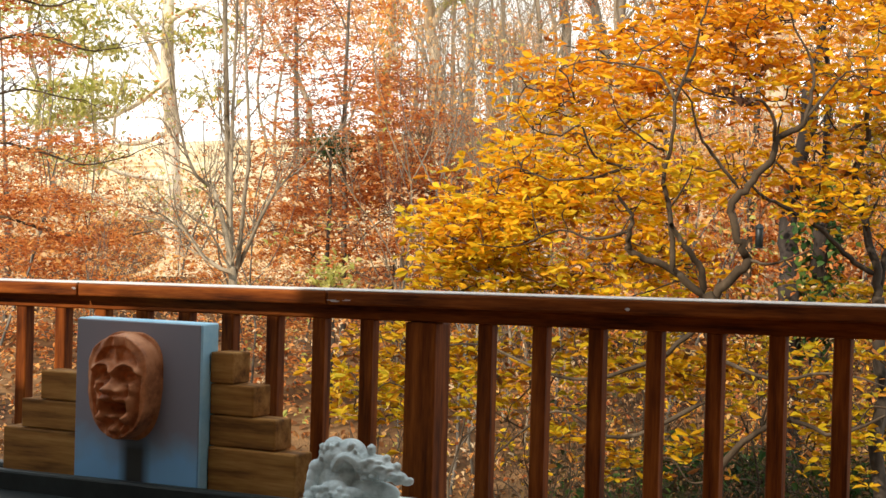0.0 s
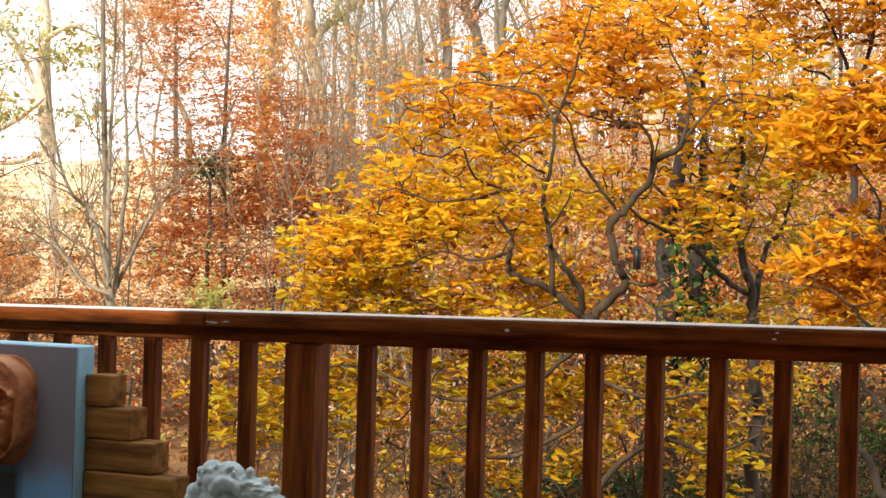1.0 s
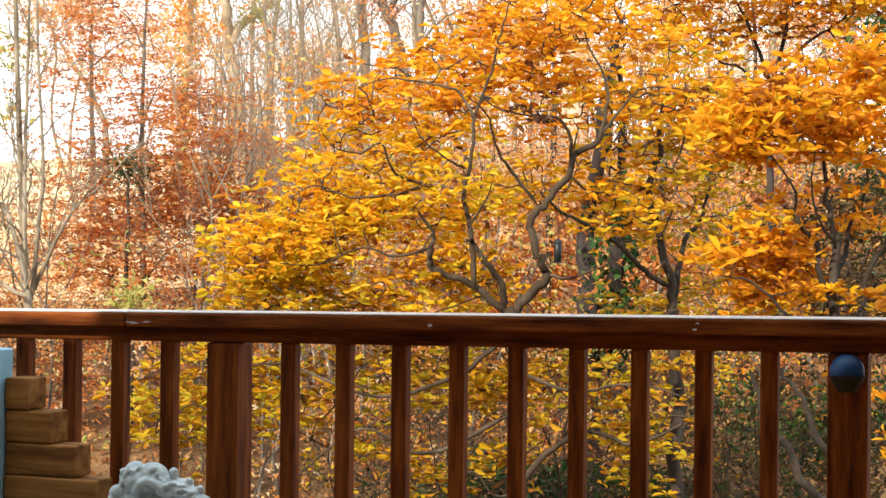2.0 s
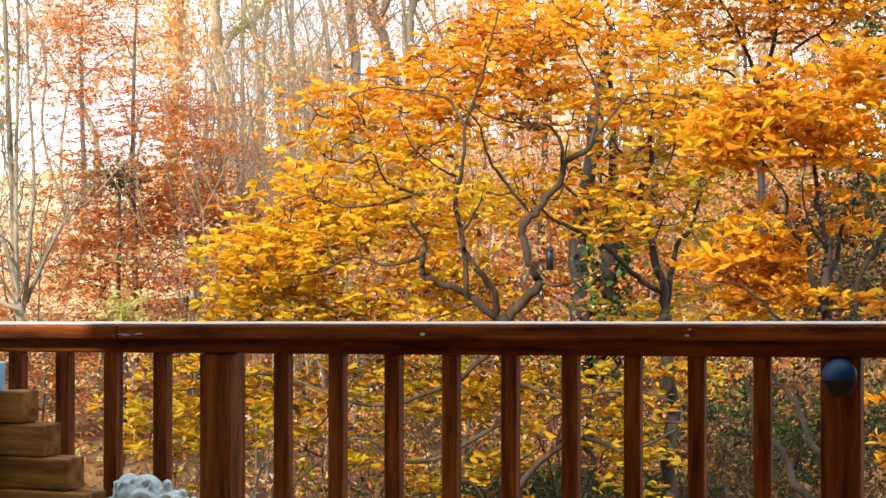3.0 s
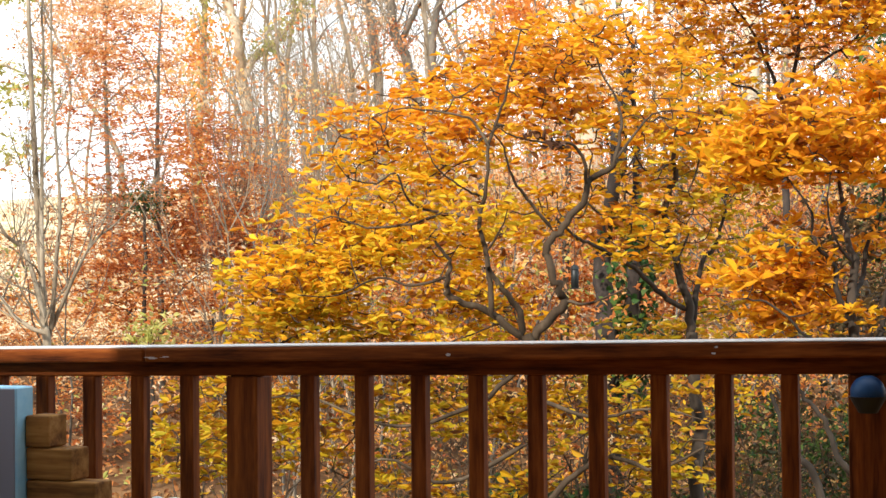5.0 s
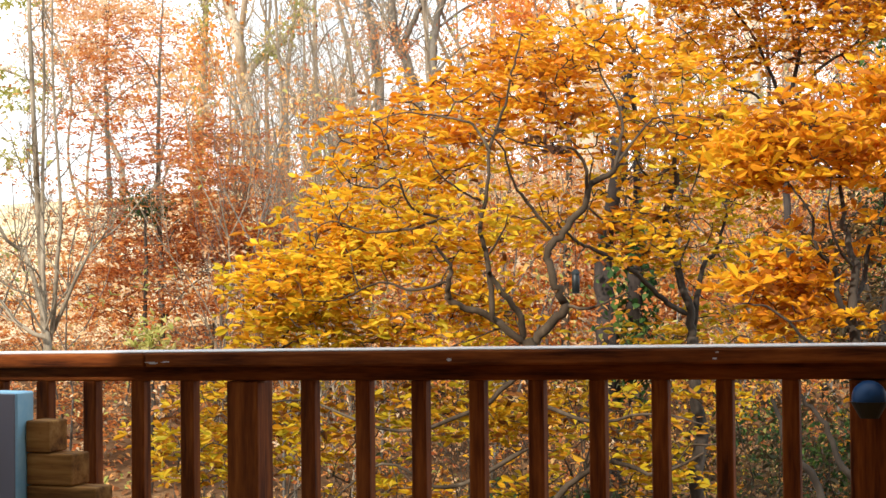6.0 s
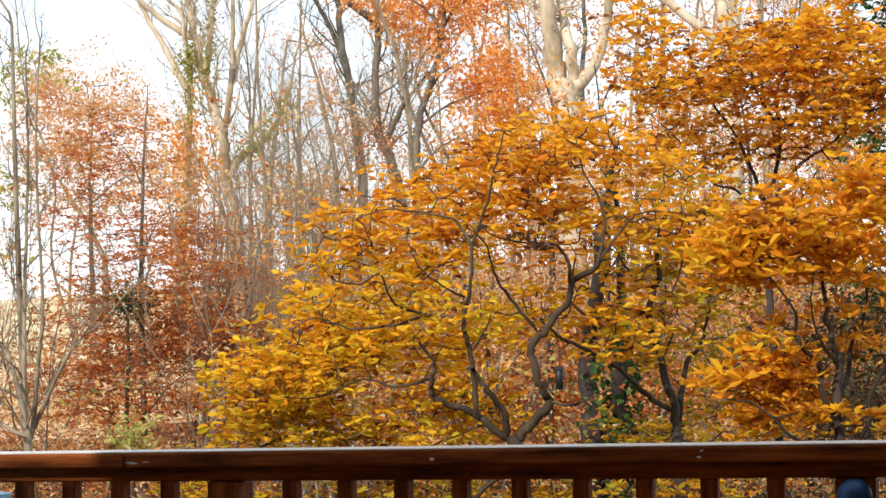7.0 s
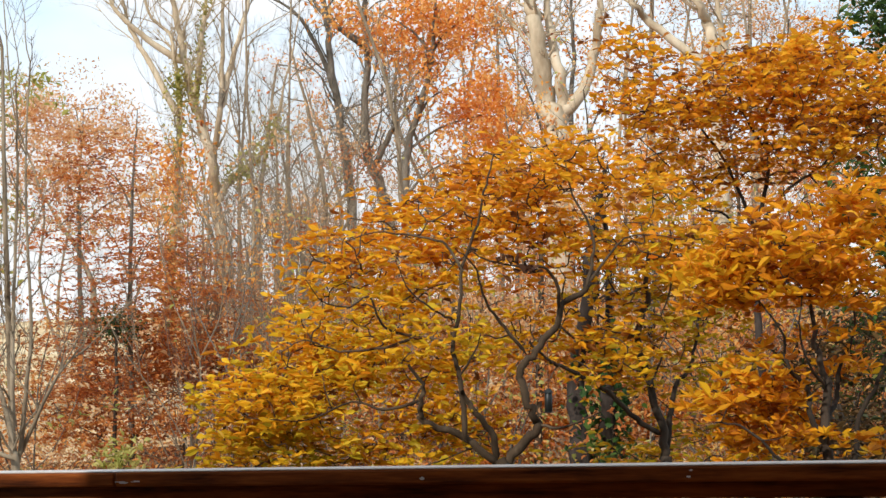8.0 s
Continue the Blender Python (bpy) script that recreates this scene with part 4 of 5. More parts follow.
pine_needles()
IVIED = stem_tree("ivied_tree", "tall forked tree with pale bark and ivy", 34, 34.0,
                  [[(-0.114, 0.03), (-0.1196, 0.0864), (-0.125, 0.1221), (-0.1276, 0.1509), (-0.1341, 0.1762), (-0.1413, 0.198), (-0.1449, 0.2162), (-0.1493, 0.2382), (-0.1541, 0.2602), (-0.16, 0.32)],
                   [(-0.1539, 0.03), (-0.1539, 0.0867), (-0.1516, 0.1152), (-0.15, 0.1511), (-0.1491, 0.1872), (-0.1502, 0.2053), (-0.1530, 0.2250), (-0.1558, 0.2382), (-0.1695, 0.253), (-0.18, 0.30)],
                   [(-0.1449, 0.218), (-0.1701, 0.2347), (-0.1863, 0.2494), (-0.1936, 0.2605), (-0.20, 0.29)], [(-0.1500, 0.184), (-0.1664, 0.2164), (-0.1773, 0.2347), (-0.1846, 0.2531), (-0.19, 0.30)],
                   ] + [[(-0.1395, 0.1907), (-0.1371, 0.2198), (-0.1343, 0.2454), (-0.1326, 0.2601), (-0.13, 0.31)], [(-0.1276, 0.155), (-0.1269, 0.1653), (-0.1234, 0.1906), (-0.1224, 0.2233), (-0.1218, 0.26), (-0.12, 0.31)],
                   [(-0.1227, 0.1886), (-0.1181, 0.2124), (-0.111, 0.2379), (-0.1056, 0.2599), (-0.10, 0.30)], [(-0.1240, 0.13), (-0.1197, 0.14), (-0.1073, 0.1507), (-0.0948, 0.165), (-0.0877, 0.183), (-0.082, 0.21)]],
                  BARK_PALE, 0.17, 2.0, 3, 3, 0.5, 0.35, 0.4)
ivy_on(IVIED, 35, 33.8, [(-0.153, 0.05), (-0.1516, 0.1152), (-0.1491, 0.187), (-0.1502, 0.215)], 0.13, 1100, OLIVE, 0.075)
ivy_on(IVIED, 51, 33.8, [(-0.154, 0.03), (-0.153, 0.08), (-0.151, 0.13), (-0.150, 0.165)], 0.40, 2200, ORANGE, 0.085)
ivy_on(IVIED, 36, 33.8, [(-0.1395, 0.1907), (-0.1371, 0.2198), (-0.1326, 0.2601)], 0.09, 600, OLIVE, 0.065)
ivy_on(IVIED, 37, 33.8, [(-0.118, 0.145), (-0.1073, 0.1507), (-0.0948, 0.165), (-0.088, 0.183)], 0.16, 700, OLIVE, 0.075)
stem_tree("dark_tree", "tall dark-stemmed tree, nearly leafless", 38, 36.0,
          [[(-0.037, 0.05), (-0.0408, 0.1285), (-0.0466, 0.1718), (-0.0511, 0.2045), (-0.0553, 0.2375), (-0.057, 0.2595), (-0.059, 0.32)], [(-0.050, 0.196), (-0.06, 0.225), (-0.075, 0.25), (-0.09, 0.26)]], BARK_GREY, 0.15, 1.9, 3, 3, 0.5, 0.35, 0.35)
stem_tree("dark_tree", "tall dark crooked tree with forked stem", 39, 33.0,
          [[(-0.012, 0.05), (-0.0180, 0.12), (-0.0229, 0.1391), (-0.0306, 0.1608), (-0.0322, 0.1862), (-0.0302, 0.2226), (-0.0318, 0.2593), (-0.03, 0.32)], [(-0.0271, 0.15), (-0.0162, 0.1716), (-0.0108, 0.1806), (0.0018, 0.1959)], [(-0.0310, 0.228), (-0.0481, 0.2411), (-0.0624, 0.2559), (-0.075, 0.28)]], BARK_GREY, 0.15, 1.9, 3, 3, 0.5, 0.35, 0.35)
stem_tree("pale_tree", "stout pale-barked tree with forked trunk", 40, 30.0,
          [[(0.0905, 0.0), (0.0908, 0.15), (0.0885, 0.1765), (0.0837, 0.1940), (0.0796, 0.2218), (0.0774, 0.2438), (0.0741, 0.2586), (0.070, 0.32)], [(0.0890, 0.1810), (0.0975, 0.1885), (0.1062, 0.1996), (0.1139, 0.2215), (0.1172, 0.2435), (0.119, 0.2582), (0.121, 0.32)], [(0.0905, 0.165), (0.0935, 0.1888), (0.092, 0.2107), (0.0871, 0.2364), (0.0838, 0.2585), (0.08, 0.32)]], BARK_PALE, 0.30, 1.5, 3, 3, 0.5, 0.3, 0.5, thin=0.5)
stem_tree("dark_tree", "thin dark leafless stem beside the pale tree", 56, 34.0,
          [[(0.0975, 0.05), (0.0987, 0.1815), (0.1012, 0.2216), (0.1001, 0.2584), (0.10, 0.31)], [(0.087, 0.15), (0.079, 0.178), (0.070, 0.205), (0.060, 0.228)]], BARK_GREY, 0.08, 1.3, 2, 4, 0.5, 0.3, 0.5)
stem_tree("pale_tree", "tall pale tree behind amber foliage", 41, 30.0,
          [[(0.188, 0.0), (0.194, 0.15), (0.1916, 0.2246), (0.1867, 0.243), (0.1817, 0.2578), (0.178, 0.30)], [(0.194, 0.19), (0.1971, 0.2245), (0.1958, 0.2429), (0.1944, 0.2577), (0.194, 0.30)], [(0.192, 0.21), (0.1505, 0.2433), (0.1435, 0.2525), (0.1382, 0.2581), (0.13, 0.28)]], BARK_PALE, 0.19, 1.6, 2, 4, 0.5, 0.3, 0.45)
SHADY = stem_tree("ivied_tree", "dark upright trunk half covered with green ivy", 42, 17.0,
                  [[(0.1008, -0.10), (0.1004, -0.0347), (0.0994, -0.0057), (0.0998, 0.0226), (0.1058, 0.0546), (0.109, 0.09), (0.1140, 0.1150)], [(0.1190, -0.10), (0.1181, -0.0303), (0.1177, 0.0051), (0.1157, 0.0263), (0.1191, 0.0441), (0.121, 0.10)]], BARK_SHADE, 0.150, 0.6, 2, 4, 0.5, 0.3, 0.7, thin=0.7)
ivy_on(SHADY, 43, 16.9, [(0.1185, -0.06), (0.1181, -0.03), (0.1175, 0.03)], 0.15, 1100, GREEN, 0.08)

rngf = np.random.default_rng(50)
for k in range(12):
    bx = rngf.uniform(-0.26, -0.18) if k > 10 else rngf.uniform(-0.11, 0.30) if k > 0 else rngf.uniform(-0.41, -0.38)
    y = rngf.uniform(26, 40)
    lean, bend = rngf.normal(0, 0.009), rngf.normal(0, 0.006)
    stem_tree("bare_tree", "slender leafless woodland tree", 60 + k, y, [[(bx, 0.02), (bx + lean, 0.08), (bx + lean + bend, 0.13), (bx + 2 * lean - bend, 0.19), (bx + 2.6 * lean, rngf.uniform(0.22, 0.30))]], TAN_BARK, rngf.uniform(0.04, 0.09), 2.0, 2, 4, 0.5, 0.4, 0.35, 6)["group"] = "bare woodland trees"


def far_woods():
    """Woods on the far slope: stems with twigs, and thin foliage."""
    rng = np.random.default_rng(51)
    w, crowns = Wood(), {0: [], 1: [], 2: []}
    for k in range(60):
        y = rng.uniform(42, 95)
        x = rng.uniform(-0.14, 0.36) * y if k > 8 else rng.uniform(-0.45, -0.14) * y
        z = float(ground_height(x, y))
        h = rng.uniform(9, 17) if x > -0.14 * y else rng.uniform(3, 6)
        if -0.14 < x / y < -0.01:
            h *= 0.62
        top = np.array((x + rng.normal(0, 0.8), y, z + h))
        ends = []
        line = w.limb(rng, ((x, y, z - 0.2), (x + rng.normal(0, 0.2), y, z + h * 0.5), top), rng.uniform(0.07, 0.16), 0.03, 5, rough=0.2)
        for i in range(3, len(line)):
            side = rng.normal(0, 1, 3)
            side[2] = abs(side[2])
            w.grow(rng, line[i], side, rng.uniform(0.15, 0.22) * h, 0.026, 2, 0.5, 0.4, ends, 5, 4)
        if bool(x / y > -0.06):
            e = np.array(ends)
            e = e[rng.random(len(e)) < 0.5]
            crowns[int(rng.integers(0, 3))].append(e)
    tagged(w.done("far_woods", TAN_BARK), "far leafless woods on the slope", "woods", kind="stuff")
    for key, mat in ((0, PEACH), (1, ORANGE), (2, RUST)):
        p = np.vstack(crowns[key])
        tagged(leaves("far_foliage", rng, clumps(rng, p, 8, 0.38, 0.2), 0.13, mat), "thin far autumn foliage", "foliage", kind="stuff")


far_woods()


def understory():
    """Thickets of saplings with rust and tan leaves between the trees, and fallen leaves on the slope."""
    rng = np.random.default_rng(52)
    w, ends = Wood(), []
    for k in range(95):
        y = rng.uniform(17, 34)
        x = rng.uniform(-0.43, 0.34) * y
        if x < -0.16 * y and k % 3:
            continue
        z = float(ground_height(x, y))
        way = np.array((rng.normal(0, 0.15), rng.normal(0, 0.1), 1.0))
        w.grow(rng, (x, y, z - 0.05), way, rng.uniform(2.0, 4.6), rng.uniform(0.012, 0.028), 3, 0.42, 0.6, ends, 4, 5)
    tagged(w.done("thicket", BARK_GREY), "thin grey saplings and brushwood on the slope", "thicket", kind="stuff")
    b = Wood()
    for k in range(34):
        y = rng.uniform(19, 27)
        x = rng.uniform(-0.135, -0.015) * y
        z = float(ground_height(x, y))
        b.grow(rng, (x, y, z), (rng.normal(0, 0.12), rng.normal(0, 0.1), 1.0), rng.uniform(2.8, 5.0), rng.uniform(0.014, 0.030), 3, 0.36, 0.75, None, 5, 5)
    tagged(b.done("tall_brush", TAN_BARK), "tall tan leafless brush between the trees", "brush", kind="stuff")
    e = np.array(ends)
    e = e[(e[:, 0] > -0.1 * e[:, 1]) | (rng.random(len(e)) < 0.4)]
    pick = rng.random(len(e))
    for lo, hi, mat, name in ((0.0, 0.16, RUST, "rust"), (0.16, 0.24, ORANGE, "orange"), (0.24, 0.30, NEEDLE, "olive green"), (0.30, 0.36, PEACH, "pale tan")):
        p = e[(pick >= lo) & (pick < hi)]
        tagged(leaves("understory_foliage", rng, clumps(rng, p, 7, 0.16, 0.05), 0.065, mat), name + " leaves on the saplings of the slope", "foliage", kind="stuff")
    for name, mat, count, lo, hi in (("rust", RUST, 620, -0.12, 0.33), ("orange", ORANGE, 230, -0.12, 0.33), ("golden", GOLD, 240, -0.10, 0.33), ("pale tan", PEACH, 250, -0.42, 0.15), ("red-brown", RUST, 200, -0.42, -0.12), ("olive green", OLIVE, 120, -0.3, 0.33), ("low rust", RUST, 300, -0.42, 0.0), ("low orange", ORANGE, 420, -0.42, 0.0), ("low tan", PEACH, 260, -0.42, -0.1)):
        y = rng.uniform(24, 38, count) if "low" in name else rng.uniform(15, 30, count)
        x = rng.uniform(lo, hi, count) * y
        z = ground_height(x, y) + rng.uniform(0.2, 1.0, count) ** 1.4 * (1.6 if "low" in name else 3.6)
        tagged(leaves("brush_foliage", rng, clumps(rng, np.stack((x, y, z), 1), 24, 0.26, 0.06), 0.066, mat), name + " foliage of the undergrowth on the slope", "foliage", kind="stuff")
    d = Wood()
    for k in range(70):
        y = rng.uniform(12.2, 15.5)
        x = rng.uniform(-0.16, 0.33) * y
        d.grow(rng, (x, y, float(ground_height(x, y))), (rng.normal(0, 0.35), rng.normal(0, 0.2), 1.0), rng.uniform(1.0, 2.3), rng.uniform(0.010, 0.022), 3, 0.6, 0.4, None, 4, 5)
    tagged(d.done("low_brush", BARK_BROWN), "low dark leafless brushwood below the golden trees", "brush", kind="stuff")
    # Dark leaves added so that their colour shades the slope below the trees.
    for name, mat, count, lo, hi, top in (("dark brown", SHADE_BROWN, 520, -0.06, 0.34, 1.5), ("dark green", GREEN, 130, 0.0, 0.34, 1.0), ("deep brown", SHADE_BROWN, 260, 0.12, 0.34, 2.3)):
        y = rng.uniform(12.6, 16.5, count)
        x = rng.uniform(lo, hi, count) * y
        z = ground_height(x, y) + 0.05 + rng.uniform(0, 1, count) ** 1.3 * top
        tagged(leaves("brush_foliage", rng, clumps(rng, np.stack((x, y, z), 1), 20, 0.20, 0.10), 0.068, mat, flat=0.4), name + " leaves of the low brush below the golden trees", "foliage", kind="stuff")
    n = 34000
    y = 7 + 50 * rng.random(n) ** 1.3
    x = rng.uniform(-0.45, 0.36, n) * y
    p = np.stack((x, y, ground_height(x, y) + 0.03), 1)
    tagged(leaves("fallen_leaves", rng, p, 0.10, LITTER, width=0.6), "fallen brown and tan leaves on the slope", "leaves", kind="stuff")


understory()


def evergreen(seed, label, y, specs, mat, size, per):
    rng = np.random.default_rng(seed)
    bush = empty("shrub", pose(0, 0, 0))
    tagged(bush, label, "shrub")
    w = Wood()
    x0 = specs[0][0] * y
    foot = np.array((x0, y, float(ground_height(x0, y))))
    c = lobes(rng, specs)
    lines = [w.limb(rng, (foot, foot * 0.5 + c.mean(0) * 0.5, c.mean(0)), 0.05, 0.02, 6)]
    twigs_to(w, rng, lines, c, 0.012, 0.004, 0.8)
    w.done("stem", BARK_DARK, bush)
    leaves("foliage", rng, clumps(rng, c, per, 0.16, 0.08), size, mat, bush)


evergreen(70, "dark green evergreen shrub among fallen leaves", 15.0, [(0.05, -0.15, 15, 0.8, 0.5, 0.35, 44), (0.10, -0.155, 15, 0.7, 0.5, 0.35, 36), (0.0, -0.16, 15, 0.6, 0.5, 0.25, 24)], GREEN, 0.10, 16)
evergreen(71, "dark green evergreen shrub on the slope", 16.0, [(0.15, -0.155, 16, 0.7, 0.5, 0.35, 30), (0.19, -0.165, 16, 0.5, 0.5, 0.3, 20)], GREEN, 0.10, 16)
# Two dark masses added where the background lies in shade.
evergreen(75, "dark ivy leaves added to deepen the shade below the amber tree", 17.0, [(0.23, -0.12, 17, 0.9, 0.6, 0.40, 60), (0.27, -0.10, 17, 0.6, 0.6, 0.4, 40), (0.20, -0.09, 18, 0.5, 0.6, 0.25, 24)], GREEN, 0.09, 18)
evergreen(76, "dark brown leaves added for the shaded gaps behind the amber tree", 16.0, [(0.255, -0.02, 16, 0.7, 0.6, 0.40, 50), (0.275, 0.035, 16, 0.5, 0.6, 0.4, 40), (0.235, 0.015, 16, 0.5, 0.5, 0.3, 26), (0.285, -0.02, 14, 0.5, 0.5, 0.35, 40)], SHADE_BROWN, 0.08, 16)
evergreen(72, "dark conifer foliage behind the amber tree", 19.0, [(0.300, 0.245, 19, 0.45, 0.8, 0.5, 40), (0.305, 0.19, 19, 0.4, 0.8, 0.6, 26), (0.295, 0.12, 19, 0.5, 0.8, 0.9, 60), (0.29, 0.03, 19, 0.7, 0.8, 0.9, 60)], GREEN, 0.10, 18)
evergreen(73, "small green bush under the rust trees", 20.0, [(-0.185, -0.03, 20, 0.25, 0.3, 0.22, 14)], NEEDLE, 0.10, 18)
evergreen(74, "olive green shrub below the rust oak", 21.0, [(-0.19, 0.052, 21, 0.28, 0.3, 0.16, 16)], GREEN, 0.055, 34)


# ---- things on the deck ----
def build_pond():
    tub = empty("pond_tub", deck_at(-1.25, -0.42, 0))
    tagged(tub, "black lined raised pond tub beside the railing", "pond tub")
    part("wall", box((1.95, 0.62, 0.36), bevel=0.01, segments=2), LINER, tub, m=pose(0, 0, 0.18))
    for x, y, sx, sy in ((0, -0.32, 2.0, 0.06), (0, 0.32, 2.0, 0.06), (-0.98, 0, 0.06, 0.58), (0.98, 0, 0.06, 0.58)):
        part("rim", box((sx, sy, 0.05), bevel=0.01, segments=2), LINER, tub, m=pose(x, y, 0.385))
    part("edge", box((1.22, 0.03, 0.085), bevel=0.008, segments=2), LINER, tub, "folded black liner edge", m=pose(-0.06, 0.105, 0.392, 0, -0.5, 0))
    part("liner", box((1.88, 0.56, 0.02), bevel=0.004), LINER, tub, m=pose(0, 0, 0.368))


def build_timbers():
    pile = empty("timber_steps", deck_at(0, 0, 0))
    tagged(pile, "square timbers stacked like steps on both sides of the plaque", "timbers")
    rng = random.Random(5)
    for k, x0, x1 in ((0, -1.740, -1.459), (1, -1.678, -1.459), (2, -1.612, -1.459), (0, -1.050, -0.783), (1, -1.050, -0.849), (2, -1.050, -0.916), (3, -1.050, -0.980)):
        z0, z1 = (0.378, 0.532) if k == 0 else (0.532 + (k - 1) * 0.0815, 0.532 + k * 0.0815)
        part("timber", box((x1 - x0, 0.082, z1 - z0 - 0.002), bevel=0.005, segments=2), TIMBER, pile, m=pose((x0 + x1) / 2, -0.180 + rng.uniform(-0.003, 0.003), (z0 + z1) / 2, 0, 0, rng.uniform(-0.4, 0.4)))


def plaque_paint():
    mat, n, l, b = material("plaque_paint", 0.55, 0.0, 0.4)
    tc, sep = n.new("ShaderNodeTexCoord"), n.new("ShaderNodeSeparateXYZ")
    l.new(tc.outputs["Object"], sep.inputs[0])
    nz = n.new("ShaderNodeTexNoise")
    nz.inputs["Scale"].default_value, nz.inputs["Detail"].default_value = 9.0, 5.0
    l.new(tc.outputs["Object"], nz.inputs["Vector"])
    add = n.new("ShaderNodeMath")
    add.operation = "MULTIPLY_ADD"
    add.inputs[1].default_value = 0.14
    l.new(nz.outputs["Fac"], add.inputs[0])
    l.new(sep.outputs["Z"], add.inputs[2])
    band = ramp_of(n, [(0.10, (0.22, 0.46, 0.74)), (0.20, (0.26, 0.25, 0.30))])
    shift = n.new("ShaderNodeMath")
    shift.operation = "ADD"
    shift.inputs[1].default_value = 0.19
    l.new(add.outputs[0], shift.inputs[0])
    l.new(shift.outputs[0], band.inputs["Fac"])
    # a dark run of damp below the spout
    ax = n.new("ShaderNodeMath")
    ax.operation = "ABSOLUTE"
    l.new(sep.outputs["X"], ax.inputs[0])
    run = ramp_of(n, [(0.022, (1, 1, 1)), (0.055, (0, 0, 0))])
    l.new(ax.outputs[0], run.inputs["Fac"])
    low = ramp_of(n, [(0.30, (1, 1, 1)), (0.36, (0, 0, 0))])
    lo = n.new("ShaderNodeMath")
    lo.operation = "ADD"
    lo.inputs[1].default_value = 0.42
    l.new(sep.outputs["Z"], lo.inputs[0])
    l.new(lo.outputs[0], low.inputs["Fac"])
    mul = n.new("ShaderNodeMath")
    mul.operation = "MULTIPLY"
    l.new(run.outputs["Color"], mul.inputs[0])
    l.new(low.outputs["Color"], mul.inputs[1])
    m = n.new("ShaderNodeMix")
    m.data_type = "RGBA"
    m.inputs["B"].default_value = (0.035, 0.034, 0.03, 1)
    l.new(mul.outputs[0], m.inputs["Factor"])
    l.new(band.outputs["Color"], m.inputs["A"])
    l.new(m.outputs["Result"], b.inputs["Base Color"])
    return mat


PLAQUE = plaque_paint()
SKYBLUE = surface("pale_blue_paint", [(0.3, (0.34, 0.64, 0.82)), (0.8, (0.58, 0.84, 0.95))], (1, 1, 1), 8.0, 6.0, 0.55, 0.15, 0.002, 0.4, 60.0)


def build_plaque():
    plate = empty("fountain_plaque", deck_at(-1.2545, -0.222, 0.412, 0, 0, 0))
    tagged(plate, "grey and sky-blue painted fountain panel on the pond tub", "plaque")
    panel = part("panel", box((0.405, 0.075, 0.436), bevel=0.004), SKYBLUE, plate, m=pose(0, 0.0045, 0.218))
    part("face", box((0.400, 0.006, 0.430), bevel=0.002), PLAQUE, panel, "grey painted face, blue near its foot", m=pose(0, -0.041, 0))


